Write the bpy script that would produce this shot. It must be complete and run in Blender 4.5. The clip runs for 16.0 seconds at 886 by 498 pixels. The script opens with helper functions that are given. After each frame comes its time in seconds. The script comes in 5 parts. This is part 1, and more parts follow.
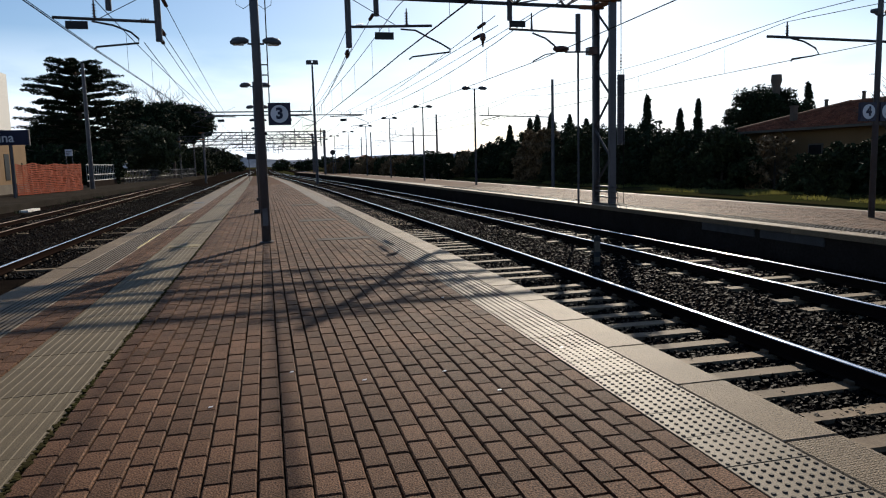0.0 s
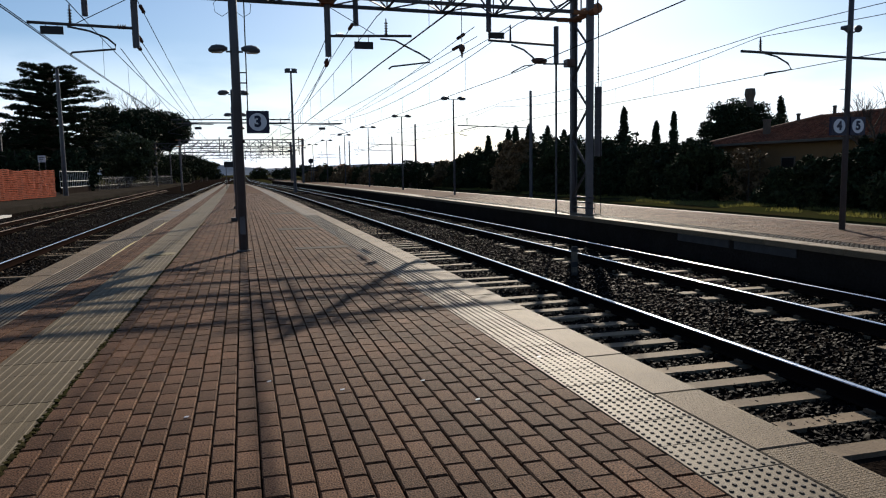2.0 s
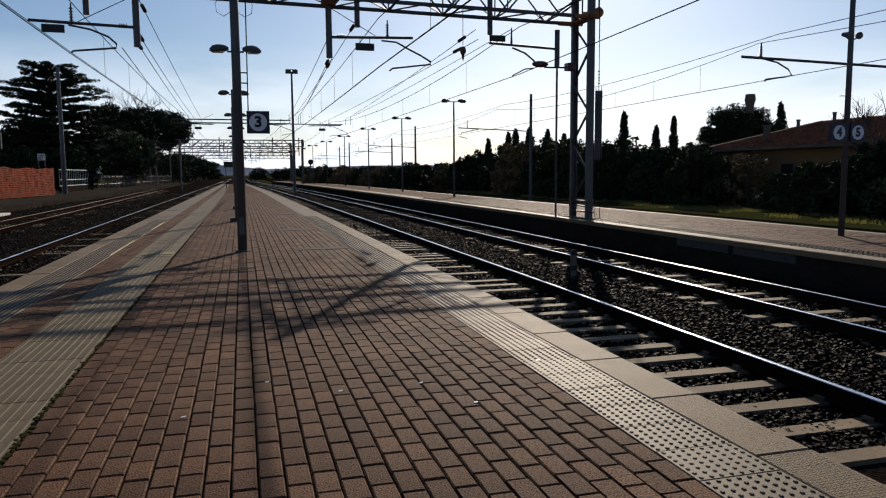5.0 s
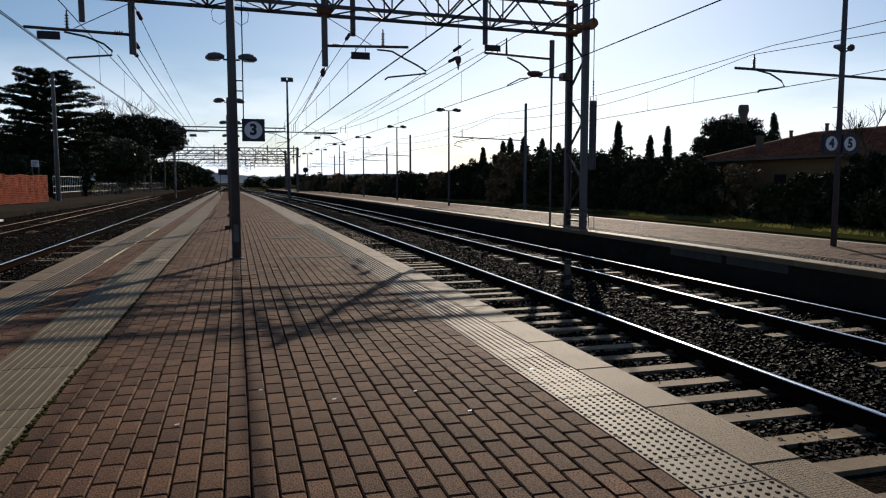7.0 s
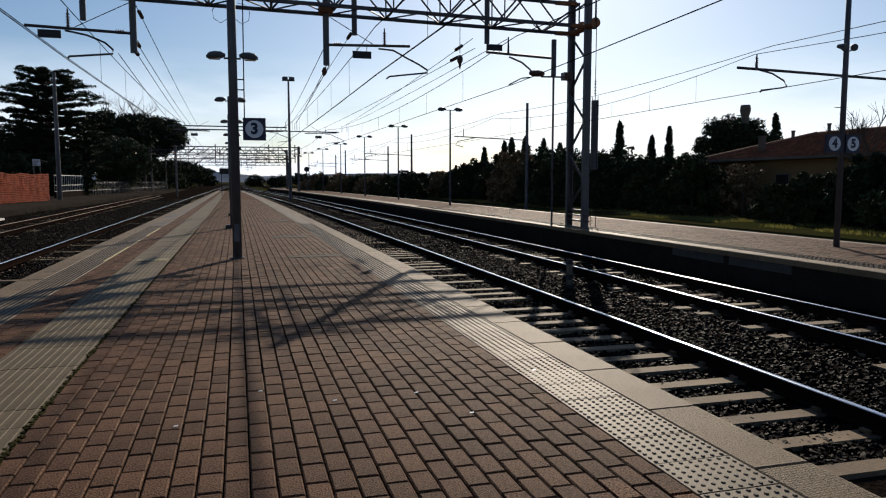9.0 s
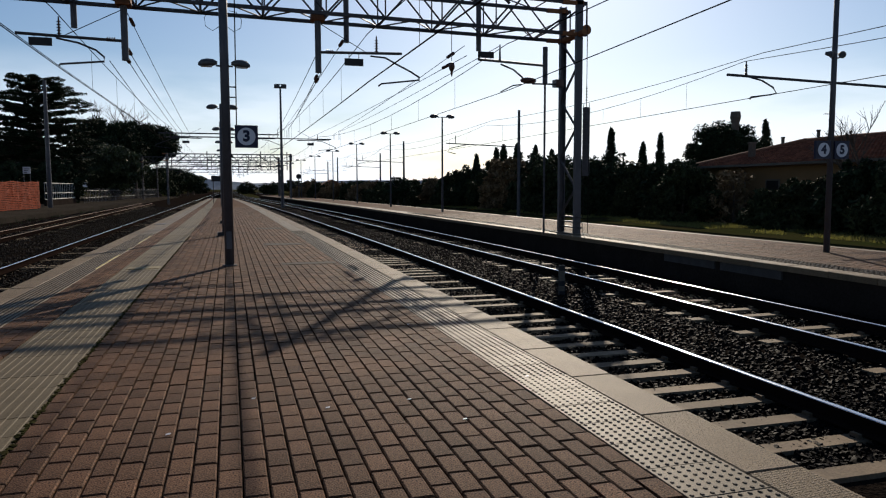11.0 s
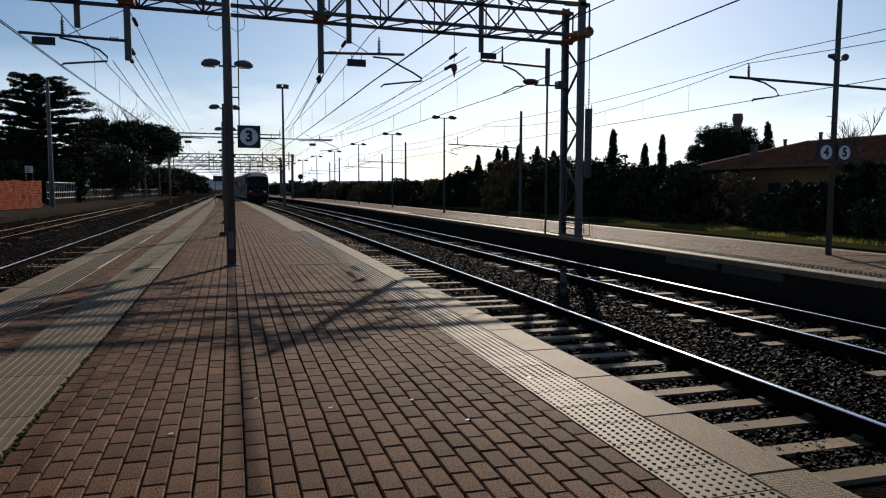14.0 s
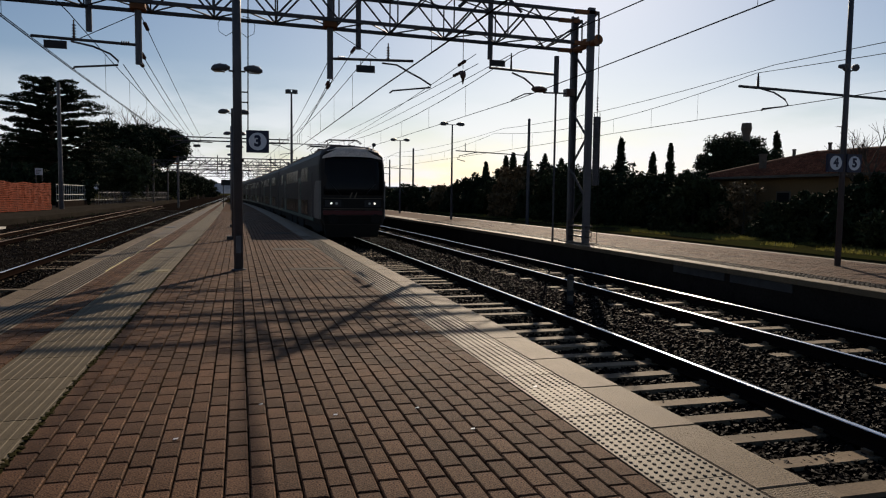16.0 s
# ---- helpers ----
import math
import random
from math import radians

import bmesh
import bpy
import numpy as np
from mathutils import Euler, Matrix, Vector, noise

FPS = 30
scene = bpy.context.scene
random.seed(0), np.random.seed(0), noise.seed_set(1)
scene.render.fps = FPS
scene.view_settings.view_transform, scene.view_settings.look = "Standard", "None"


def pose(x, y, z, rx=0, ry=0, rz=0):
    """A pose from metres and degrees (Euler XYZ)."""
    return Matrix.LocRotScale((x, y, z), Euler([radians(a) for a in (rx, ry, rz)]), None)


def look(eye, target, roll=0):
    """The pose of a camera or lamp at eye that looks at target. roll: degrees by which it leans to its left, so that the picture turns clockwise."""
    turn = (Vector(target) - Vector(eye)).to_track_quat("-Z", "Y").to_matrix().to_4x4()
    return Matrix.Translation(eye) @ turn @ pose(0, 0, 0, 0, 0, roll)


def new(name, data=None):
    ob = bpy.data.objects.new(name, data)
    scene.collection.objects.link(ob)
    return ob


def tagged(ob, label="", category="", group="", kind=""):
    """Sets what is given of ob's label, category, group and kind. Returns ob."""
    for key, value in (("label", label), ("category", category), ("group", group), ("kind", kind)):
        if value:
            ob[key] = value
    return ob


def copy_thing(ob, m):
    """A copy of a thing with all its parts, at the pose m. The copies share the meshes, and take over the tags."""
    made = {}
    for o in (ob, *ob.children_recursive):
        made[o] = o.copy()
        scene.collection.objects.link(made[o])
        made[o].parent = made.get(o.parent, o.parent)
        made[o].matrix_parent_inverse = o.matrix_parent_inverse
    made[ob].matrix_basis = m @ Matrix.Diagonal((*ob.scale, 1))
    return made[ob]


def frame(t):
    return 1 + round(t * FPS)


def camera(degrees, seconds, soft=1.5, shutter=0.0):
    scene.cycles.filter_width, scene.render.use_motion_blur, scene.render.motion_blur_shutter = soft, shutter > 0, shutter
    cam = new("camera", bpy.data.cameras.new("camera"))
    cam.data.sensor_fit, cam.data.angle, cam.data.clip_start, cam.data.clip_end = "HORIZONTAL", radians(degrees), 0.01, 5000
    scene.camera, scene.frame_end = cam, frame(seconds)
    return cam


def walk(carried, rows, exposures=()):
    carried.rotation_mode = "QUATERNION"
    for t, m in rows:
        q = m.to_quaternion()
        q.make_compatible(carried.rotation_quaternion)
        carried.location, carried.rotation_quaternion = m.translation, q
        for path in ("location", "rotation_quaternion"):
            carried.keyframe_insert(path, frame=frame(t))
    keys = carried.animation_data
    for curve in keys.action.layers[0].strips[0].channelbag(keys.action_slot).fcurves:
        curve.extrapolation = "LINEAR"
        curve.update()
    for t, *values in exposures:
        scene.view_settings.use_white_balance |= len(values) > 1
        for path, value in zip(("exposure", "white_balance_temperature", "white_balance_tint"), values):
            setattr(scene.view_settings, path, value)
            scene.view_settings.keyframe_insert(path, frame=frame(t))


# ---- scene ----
cam = camera(63.1, 16.0, 1.15)
PATH = [
    (0, (0.015, -0.022, 1.552), (0.479, 1.909, 1.311), -1.5),
    (0.5, (0.011, -0.015, 1.554), (0.47, 1.916, 1.314), -1.3),
    (1, (0.001, -0.026, 1.554), (0.463, 1.907, 1.335), -1.0),
    (1.5, (0.0, -0.03, 1.552), (0.49, 1.898, 1.343), -0.6),
    (2, (0.005, -0.036, 1.554), (0.529, 1.882, 1.338), -1.0),
    (2.5, (0.006, -0.022, 1.56), (0.542, 1.895, 1.374), -0.5),
    (3, (0.011, -0.026, 1.553), (0.558, 1.889, 1.369), -0.4),
    (3.5, (0.011, -0.018, 1.554), (0.542, 1.903, 1.395), -0.6),
    (4, (-0.001, -0.044, 1.553), (0.523, 1.874, 1.338), -0.5),
    (6.5, (0.009, 0.013, 1.549), (0.548, 1.93, 1.357), -0.1),
    (7, (-0.003, -0.039, 1.552), (0.54, 1.877, 1.366), -0.1),
    (7.5, (0.005, -0.004, 1.555), (0.549, 1.913, 1.375), -0.2),
    (8, (0.005, 0.013, 1.555), (0.547, 1.929, 1.372), -0.2),
    (8.5, (-0.004, 0.001, 1.553), (0.53, 1.92, 1.375), -0.1),
    (9, (0.005, 0.015, 1.55), (0.545, 1.931, 1.363), 0.0),
    (11.5, (-0.001, -0.003, 1.551), (0.563, 1.909, 1.385), -0.1),
    (12, (0.004, 0.017, 1.548), (0.567, 1.928, 1.376), 0.1),
    (12.5, (0.0, 0.012, 1.551), (0.561, 1.924, 1.378), 0.1),
    (13, (-0.001, 0.027, 1.549), (0.561, 1.939, 1.377), 0.1),
    (13.5, (-0.018, -0.034, 1.551), (0.538, 1.88, 1.386), 0.1),
    (14, (-0.012, -0.004, 1.552), (0.545, 1.909, 1.386), 0.1),
    (14.5, (-0.008, 0.021, 1.549), (0.54, 1.937, 1.382), 0.2),
    (15, (-0.022, -0.001, 1.562), (0.515, 1.917, 1.386), 0.3),
    (15.5, (-0.015, -0.002, 1.553), (0.52, 1.919, 1.389), 0.5),
    (16, (-0.014, 0.015, 1.56), (0.526, 1.935, 1.411), 0.7),
]
EXPOSURES = [(0.0, 0.43, 6000, 9), (2.1, 0.36, 6000, 9), (2.5, 0.1, 5650, 6), (3.5, 0.1, 5650, 6), (4.0, 0.04, 6150, 12), (6.5, 0.1, 6100, 10), (9.0, 0.1, 6100, 10), (15.0, 0.06, 6100, 10), (15.5, -0.12, 5750, 8), (16.0, -0.12, 6600, 12)]
walk(cam, [(t, look(e, g, r)) for t, e, g, r in PATH], EXPOSURES)

# ---------------- sky and sun ----------------
SUN_AZ, SUN_EL = 25.5, 26.0          # degrees, clockwise from the way of the tracks; height
world = bpy.data.worlds.new("sky")
scene.world = world
world.use_nodes = True
wn, wl = world.node_tree.nodes, world.node_tree.links
bg = wn["Background"]
sky = wn.new("ShaderNodeTexSky")
sky.sky_type = "NISHITA"
sky.sun_disc = False
sky.sun_elevation, sky.sun_rotation = radians(SUN_EL), radians(SUN_AZ)
sky.air_density, sky.dust_density, sky.ozone_density = 1.0, 0.6, 3.6
# low clouds over the horizon
wtc = wn.new("ShaderNodeTexCoord")
wmap = wn.new("ShaderNodeMapping")
wmap.inputs["Scale"].default_value = (3.0, 3.0, 11.0)
wno = wn.new("ShaderNodeTexNoise")
wno.inputs["Scale"].default_value, wno.inputs["Detail"].default_value = 1.9, 7.0
wra = wn.new("ShaderNodeValToRGB")
wra.color_ramp.elements[0].position, wra.color_ramp.elements[1].position = 0.31, 0.56
wsep = wn.new("ShaderNodeSeparateXYZ")
wlo = wn.new("ShaderNodeMapRange")
wlo.inputs["From Min"].default_value, wlo.inputs["From Max"].default_value = 0.17, 0.03
wmu = wn.new("ShaderNodeMath")
wmu.operation = "MULTIPLY"
wmu2 = wn.new("ShaderNodeMath")
wmu2.operation, wmu2.inputs[1].default_value = "MULTIPLY", 0.95
wmix = wn.new("ShaderNodeMixRGB")
wmix.inputs[2].default_value = (14.0, 14.5, 15.3, 1)
wl.new(wtc.outputs["Generated"], wmap.inputs[0])
wl.new(wmap.outputs[0], wno.inputs["Vector"])
wl.new(wno.outputs["Fac"], wra.inputs[0])
wl.new(wtc.outputs["Generated"], wsep.inputs[0])
wl.new(wsep.outputs["Z"], wlo.inputs["Value"])
wl.new(wra.outputs[0], wmu.inputs[0])
wl.new(wlo.outputs[0], wmu.inputs[1])
wl.new(wmu.outputs[0], wmu2.inputs[0])
wl.new(wmu2.outputs[0], wmix.inputs[0])
wl.new(sky.outputs[0], wmix.inputs[1])
wl.new(wmix.outputs[0], bg.inputs["Color"])
bg.inputs["Strength"].default_value = 0.072
sun = new("sun", bpy.data.lights.new("sun", "SUN"))
sun.data.energy, sun.data.angle, sun.data.color = 5.0, radians(0.45), (1.0, 0.84, 0.64)
_a, _e = radians(SUN_AZ), radians(SUN_EL)
SUN_DIR = Vector((math.sin(_a) * math.cos(_e), math.cos(_a) * math.cos(_e), math.sin(_e)))
sun.matrix_basis = look(SUN_DIR * 60, (0, 0, 0))


# ---------------- materials ----------------
def mat(name, col, col2=None, rough=0.8, metal=0.0, scale=2.0, fine=60.0, bump=0.15, depth=0.004, rnd=0.0, isl=0.0,
        amount=0.6, grain=0.25, emit=None, strength=0.0, spec=0.2):
    m = bpy.data.materials.new(name)
    m.use_nodes = True
    n, l = m.node_tree.nodes, m.node_tree.links
    b = n["Principled BSDF"]
    b.inputs["Roughness"].default_value, b.inputs["Metallic"].default_value = rough, metal
    b.inputs["Specular IOR Level"].default_value = spec
    col2 = col2 or tuple(c * 0.6 for c in col)
    tc = n.new("ShaderNodeTexCoord")
    big = n.new("ShaderNodeTexNoise")
    big.inputs["Scale"].default_value, big.inputs["Detail"].default_value = scale, 6.0
    sml = n.new("ShaderNodeTexNoise")
    sml.inputs["Scale"].default_value, sml.inputs["Detail"].default_value = fine, 3.0
    for t in (big, sml):
        l.new(tc.outputs["Object"], t.inputs["Vector"])
    ramp = n.new("ShaderNodeMapRange")
    ramp.inputs["From Min"].default_value, ramp.inputs["From Max"].default_value = 0.35, 0.68
    ramp.inputs["To Max"].default_value = amount
    l.new(big.outputs["Fac"], ramp.inputs["Value"])
    mix = n.new("ShaderNodeMixRGB")
    mix.inputs[1].default_value, mix.inputs[2].default_value = (*col, 1), (*col2, 1)
    l.new(ramp.outputs[0], mix.inputs[0])
    last = mix.outputs[0]

    def value(src, lo, hi):
        nonlocal last
        r = n.new("ShaderNodeMapRange")
        r.inputs["To Min"].default_value, r.inputs["To Max"].default_value = lo, hi
        l.new(src, r.inputs["Value"])
        h = n.new("ShaderNodeMixRGB")
        h.blend_type, h.inputs[0].default_value = "MULTIPLY", 1.0
        l.new(last, h.inputs[1])
        l.new(r.outputs[0], h.inputs[2])
        last = h.outputs[0]

    if grain:
        value(sml.outputs["Fac"], 1 - grain * 2, 1 + grain * 2)
    if rnd:
        o = n.new("ShaderNodeObjectInfo")
        value(o.outputs["Random"], 1 - rnd, 1 + rnd)
    if isl:
        g = n.new("ShaderNodeNewGeometry")
        value(g.outputs["Random Per Island"], 1 - isl, 1 + isl)
    l.new(last, b.inputs["Base Color"])
    if bump:
        bp = n.new("ShaderNodeBump")
        bp.inputs["Strength"].default_value, bp.inputs["Distance"].default_value = bump, depth
        l.new(sml.outputs["Fac"], bp.inputs["Height"])
        l.new(bp.outputs[0], b.inputs["Normal"])
    if emit:
        b.inputs["Emission Color"].default_value, b.inputs["Emission Strength"].default_value = (*emit, 1), strength
    return m


M = dict(
    paver=mat("paver_concrete", (0.098, 0.0515, 0.0295), (0.043, 0.0230, 0.0135), 0.72, scale=1.3, fine=95, bump=0.9, rnd=0.28, spec=0.05, depth=0.009, grain=1.25),
    paver_joined=mat("paver_concrete_joined", (0.098, 0.0515, 0.0295), (0.043, 0.0230, 0.0135), 0.72, scale=1.3, fine=95, bump=0.9, isl=0.28, spec=0.05, depth=0.009, grain=1.25),
    paver_far=mat("paver_far", (0.088, 0.046, 0.0265), (0.052, 0.028, 0.0165), 0.8, scale=0.5, fine=5, bump=0.1, spec=0.02),
    joint=mat("joint_sand", (0.022, 0.017, 0.012), (0.035, 0.03, 0.016), 0.95, scale=3, fine=90, bump=0.3, spec=0.0),
    kerb=mat("kerb_concrete", (0.145, 0.106, 0.065), (0.098, 0.072, 0.045), 0.65, scale=2.2, fine=110, bump=0.6, rnd=0.10, grain=0.9, spec=0.10, depth=0.007),
    tactile=mat("tactile_cement", (0.132, 0.104, 0.07), (0.098, 0.077, 0.052), 0.6, scale=1.6, fine=110, bump=0.2, rnd=0.06, grain=0.6, spec=0.10),
    # domes and ribs: their backlit shade is put into a darker base colour
    dome_shaded=mat("tactile_dome_shaded", (0.06, 0.048, 0.036), (0.045, 0.036, 0.028), 0.6, fine=140, bump=0.0, grain=0.1, spec=0.08),
    guide=mat("guide_tile", (0.122, 0.099, 0.066), (0.080, 0.065, 0.044), 0.65, scale=1.4, fine=140, bump=0.2, rnd=0.07, grain=0.5, spec=0.04),
    concrete=mat("old_concrete", (0.12, 0.102, 0.08), (0.065, 0.055, 0.045), 0.85, scale=0.8, fine=25, bump=0.4, depth=0.01, spec=0.1),
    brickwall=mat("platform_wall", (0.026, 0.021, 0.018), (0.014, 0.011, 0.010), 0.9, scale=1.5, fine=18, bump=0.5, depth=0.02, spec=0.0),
    sleeper=mat("sleeper_concrete", (0.17, 0.125, 0.078), (0.065, 0.045, 0.03), 0.75, scale=2.6, fine=45, bump=0.5, depth=0.006, rnd=0.25, spec=0.1),
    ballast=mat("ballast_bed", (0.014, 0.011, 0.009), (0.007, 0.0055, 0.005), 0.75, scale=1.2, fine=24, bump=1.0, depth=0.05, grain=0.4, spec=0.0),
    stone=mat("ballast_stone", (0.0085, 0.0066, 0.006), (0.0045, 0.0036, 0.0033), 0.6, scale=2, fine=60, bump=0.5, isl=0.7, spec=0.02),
    railtop=mat("polished_rail", (0.62, 0.62, 0.64), (0.5, 0.5, 0.52), 0.16, 1.0, scale=3, fine=8, bump=0.05, depth=0.002, grain=0.05),
    railside=mat("rusty_rail", (0.016, 0.010, 0.008), (0.010, 0.007, 0.006), 0.9, 0.0, scale=5, fine=70, bump=0.3, spec=0.0),
    galv=mat("galvanised_steel", (0.065, 0.062, 0.064), (0.042, 0.038, 0.04), 0.6, 0.2, scale=4, fine=60, bump=0.05, grain=0.12, spec=0.15),
    paintpost=mat("grey_paint", (0.075, 0.073, 0.08), (0.05, 0.047, 0.05), 0.45, 0.2, scale=3, fine=50, bump=0.08, grain=0.15),
    rust=mat("rust_orange", (0.22, 0.095, 0.04), (0.12, 0.05, 0.026), 0.85, scale=8, fine=70, bump=0.3),
    wire=mat("copper_wire", (0.022, 0.018, 0.016), None, 0.9, 0.0, bump=0, grain=0.05, spec=0.0),
    insulator=mat("insulator_glaze", (0.09, 0.05, 0.04), None, 0.25, bump=0, grain=0.05),
    lamp=mat("lamp_housing", (0.07, 0.07, 0.075), (0.05, 0.05, 0.055), 0.45, fine=50, bump=0.05),
    lampglass=mat("lamp_glass", (0.55, 0.55, 0.52), None, 0.2, bump=0, grain=0.05),
    signblue=mat("sign_blue", (0.006, 0.009, 0.034), (0.005, 0.007, 0.025), 0.35, bump=0.02, grain=0.06),
    white=mat("sign_white", (0.55, 0.56, 0.60), (0.45, 0.46, 0.50), 0.45, bump=0.02, grain=0.05),
    dirtywhite=mat("dirty_white", (0.62, 0.60, 0.55), (0.42, 0.40, 0.36), 0.7, fine=30, bump=0.1),
    black=mat("black_paint", (0.02, 0.02, 0.022), None, 0.5, bump=0.05, grain=0.1),
    patch=mat("asphalt_patch", (0.040, 0.027, 0.019), (0.026, 0.018, 0.013), 0.9, fine=120, bump=0.5),
    cover=mat("cast_cover", (0.19, 0.155, 0.07), (0.12, 0.10, 0.06), 0.7, 0.2, fine=60, bump=0.3),
    yellow=mat("yellow_line", (0.62, 0.52, 0.20), (0.42, 0.36, 0.18), 0.7, scale=6, fine=60),
    soil=mat("soil_and_weeds", (0.035, 0.028, 0.014), (0.024, 0.03, 0.009), 0.95, scale=0.25, fine=6, bump=0.8, depth=0.08, amount=1.0, grain=0.3, spec=0.0),
    gravel=mat("gravel", (0.040, 0.035, 0.029), (0.022, 0.019, 0.016), 0.9, scale=0.5, fine=40, bump=0.7, depth=0.02, spec=0.0),
    grass=mat("grass_blades", (0.13, 0.135, 0.045), (0.17, 0.13, 0.06), 0.7, scale=0.4, fine=3, bump=0, isl=0.35, spec=0.15),
    leafdark=mat("conifer_needles", (0.020, 0.030, 0.014), (0.012, 0.018, 0.009), 0.7, scale=0.5, fine=4, bump=0, isl=0.45, spec=0.05),
    leafmid=mat("broad_leaves", (0.034, 0.042, 0.018), (0.018, 0.022, 0.011), 0.75, scale=0.4, fine=4, bump=0, isl=0.5, spec=0.05),
    leafgloss=mat("glossy_leaves", (0.065, 0.075, 0.035), (0.035, 0.04, 0.02), 0.28, scale=0.6, fine=4, bump=0, isl=0.6, spec=0.1),
    leafbrown=mat("dry_reed_leaves", (0.16, 0.105, 0.055), (0.08, 0.06, 0.032), 0.7, scale=0.4, fine=4, bump=0, isl=0.5, spec=0.05),
    bark=mat("bark", (0.085, 0.065, 0.05), (0.05, 0.04, 0.032), 0.95, scale=3, fine=14, bump=0.8, depth=0.03),
    ochre=mat("ochre_plaster", (0.17, 0.105, 0.05), (0.12, 0.077, 0.04), 0.9, scale=0.5, fine=20, bump=0.2, spec=0.1),
    plaster=mat("pale_plaster", (0.52, 0.42, 0.26), (0.38, 0.30, 0.2), 0.9, scale=0.6, fine=20, bump=0.2, spec=0.1),
    rooftile=mat("terracotta_tile", (0.15, 0.066, 0.04), (0.085, 0.042, 0.028), 0.8, scale=0.8, fine=10, bump=0.3, isl=0.3, spec=0.1),
    orange=mat("orange_net", (0.24, 0.042, 0.012), (0.12, 0.024, 0.010), 0.7, scale=1.0, fine=12, bump=0.2, spec=0.05),
    glassdark=mat("dark_glass", (0.010, 0.010, 0.011), None, 0.3, bump=0, grain=0.02, spec=0.1),
    # near-black coach paint: the shade on the unlit side is in this colour
    trainbody=mat("train_paint_shaded", (0.018, 0.0128, 0.0098), (0.011, 0.008, 0.0064), 0.55, scale=0.6, fine=8, bump=0.03, grain=0.1),
    trainpale=mat("train_pale", (0.14, 0.13, 0.12), (0.09, 0.085, 0.08), 0.45, scale=0.8, fine=8, bump=0.03),
    traingreen=mat("train_green", (0.04, 0.11, 0.09), (0.03, 0.08, 0.07), 0.35, scale=0.6, fine=8, bump=0.02),
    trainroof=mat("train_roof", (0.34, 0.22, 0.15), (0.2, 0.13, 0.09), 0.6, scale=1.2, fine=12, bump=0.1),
    trainunder=mat("train_underframe", (0.008, 0.007, 0.0065), (0.012, 0.010, 0.009), 0.8, scale=2, fine=20, bump=0.2),
    trainred=mat("train_red", (0.07, 0.008, 0.01), (0.05, 0.007, 0.008), 0.4, bump=0.02),
    headlight=mat("headlight_lit", (0.9, 0.9, 0.85), None, 0.2, bump=0, grain=0, emit=(1.0, 0.95, 0.82), strength=1.3),
    cabglass=mat("cab_glass", (0.006, 0.006, 0.007), None, 0.25, bump=0, grain=0.02, spec=0.12),
    # fairing paler than the roof: its sunlit brightness is put into the colour
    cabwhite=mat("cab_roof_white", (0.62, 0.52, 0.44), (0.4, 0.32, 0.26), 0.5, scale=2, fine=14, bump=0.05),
    brickedge=mat("grey_wall_plate", (0.05, 0.047, 0.046), (0.028, 0.026, 0.025), 0.7, scale=4, fine=30, bump=0.1),
    rusttop=mat("rusty_rail_head", (0.13, 0.075, 0.045), (0.08, 0.045, 0.03), 0.6, 0.3, scale=6, fine=60, bump=0.1),
    # aerial haze is put into the hills' pale blue base colour
    hill=mat("hazed_far_hill", (0.16, 0.20, 0.25), (0.13, 0.17, 0.22), 1.0, scale=0.004, fine=0.05, bump=0),
)

# grass blades let the low sun through
gn, gl = M["grass"].node_tree.nodes, M["grass"].node_tree.links
gt, gm = gn.new("ShaderNodeBsdfTranslucent"), gn.new("ShaderNodeMixShader")
gt.inputs["Color"].default_value = (0.15, 0.145, 0.035, 1)
gm.inputs[0].default_value = 0.5
gl.new(gn["Principled BSDF"].outputs[0], gm.inputs[1])
gl.new(gt.outputs[0], gm.inputs[2])
gl.new(gm.outputs[0], gn["Material Output"].inputs["Surface"])


# ---------------- shape helpers ----------------
BEND = 1 / 5800.0


def bx(x, y):
    """The eastern tracks curve gently towards the straight western one, so the island platform narrows."""
    y = max(y, 0.0)
    if x < -8:                       # the siding drifts away
        return x - .0184 * y
    u = min(max(y - 150, 0), 90)
    return x - (min(y, 150) ** 2 * BEND + .0517 * u - .0517 * u * u / 180) * min(max((x + 3.4) / 6.4, 0), 1)


def box(bm, x0, x1, y0, y1, z0, z1, bend=False):
    f = bx if bend else (lambda x, y: x)
    v = [bm.verts.new((f(x, y), y, z)) for z in (z0, z1) for y in (y0, y1) for x in (x0, x1)]
    for q in ((0, 2, 3, 1), (4, 5, 7, 6), (0, 1, 5, 4), (1, 3, 7, 5), (3, 2, 6, 7), (2, 0, 4, 6)):
        bm.faces.new([v[i] for i in q])
    return v


def tube(bm, pts, r, sides=6, caps=True):
    """A tube along points; r is one radius or one for each point."""
    pts = [Vector(p) for p in pts]
    rs = r if isinstance(r, (list, tuple)) else [r] * len(pts)
    rings = []
    for i, p in enumerate(pts):
        d = (pts[min(i + 1, len(pts) - 1)] - pts[max(i - 1, 0)]).normalized()
        a = d.orthogonal() if abs(d.z) < 0.9 else Vector((1, 0, 0)).cross(d)
        if abs(d.z) < 0.9:
            a = d.cross(Vector((0, 0, 1)))
        a.normalize()
        b = d.cross(a)
        rings.append([bm.verts.new(p + (a * math.cos(k) + b * math.sin(k)) * rs[i]) for k in (2 * math.pi * j / sides for j in range(sides))])
    for u, v in zip(rings, rings[1:]):
        for j in range(sides):
            bm.faces.new((u[j], u[(j + 1) % sides], v[(j + 1) % sides], v[j]))
    if caps and sides > 2:
        bm.faces.new(rings[0][::-1])
        bm.faces.new(rings[-1])


def bar(bm, a, b, w=0.05):
    tube(bm, [a, b], w * 0.7, 4)


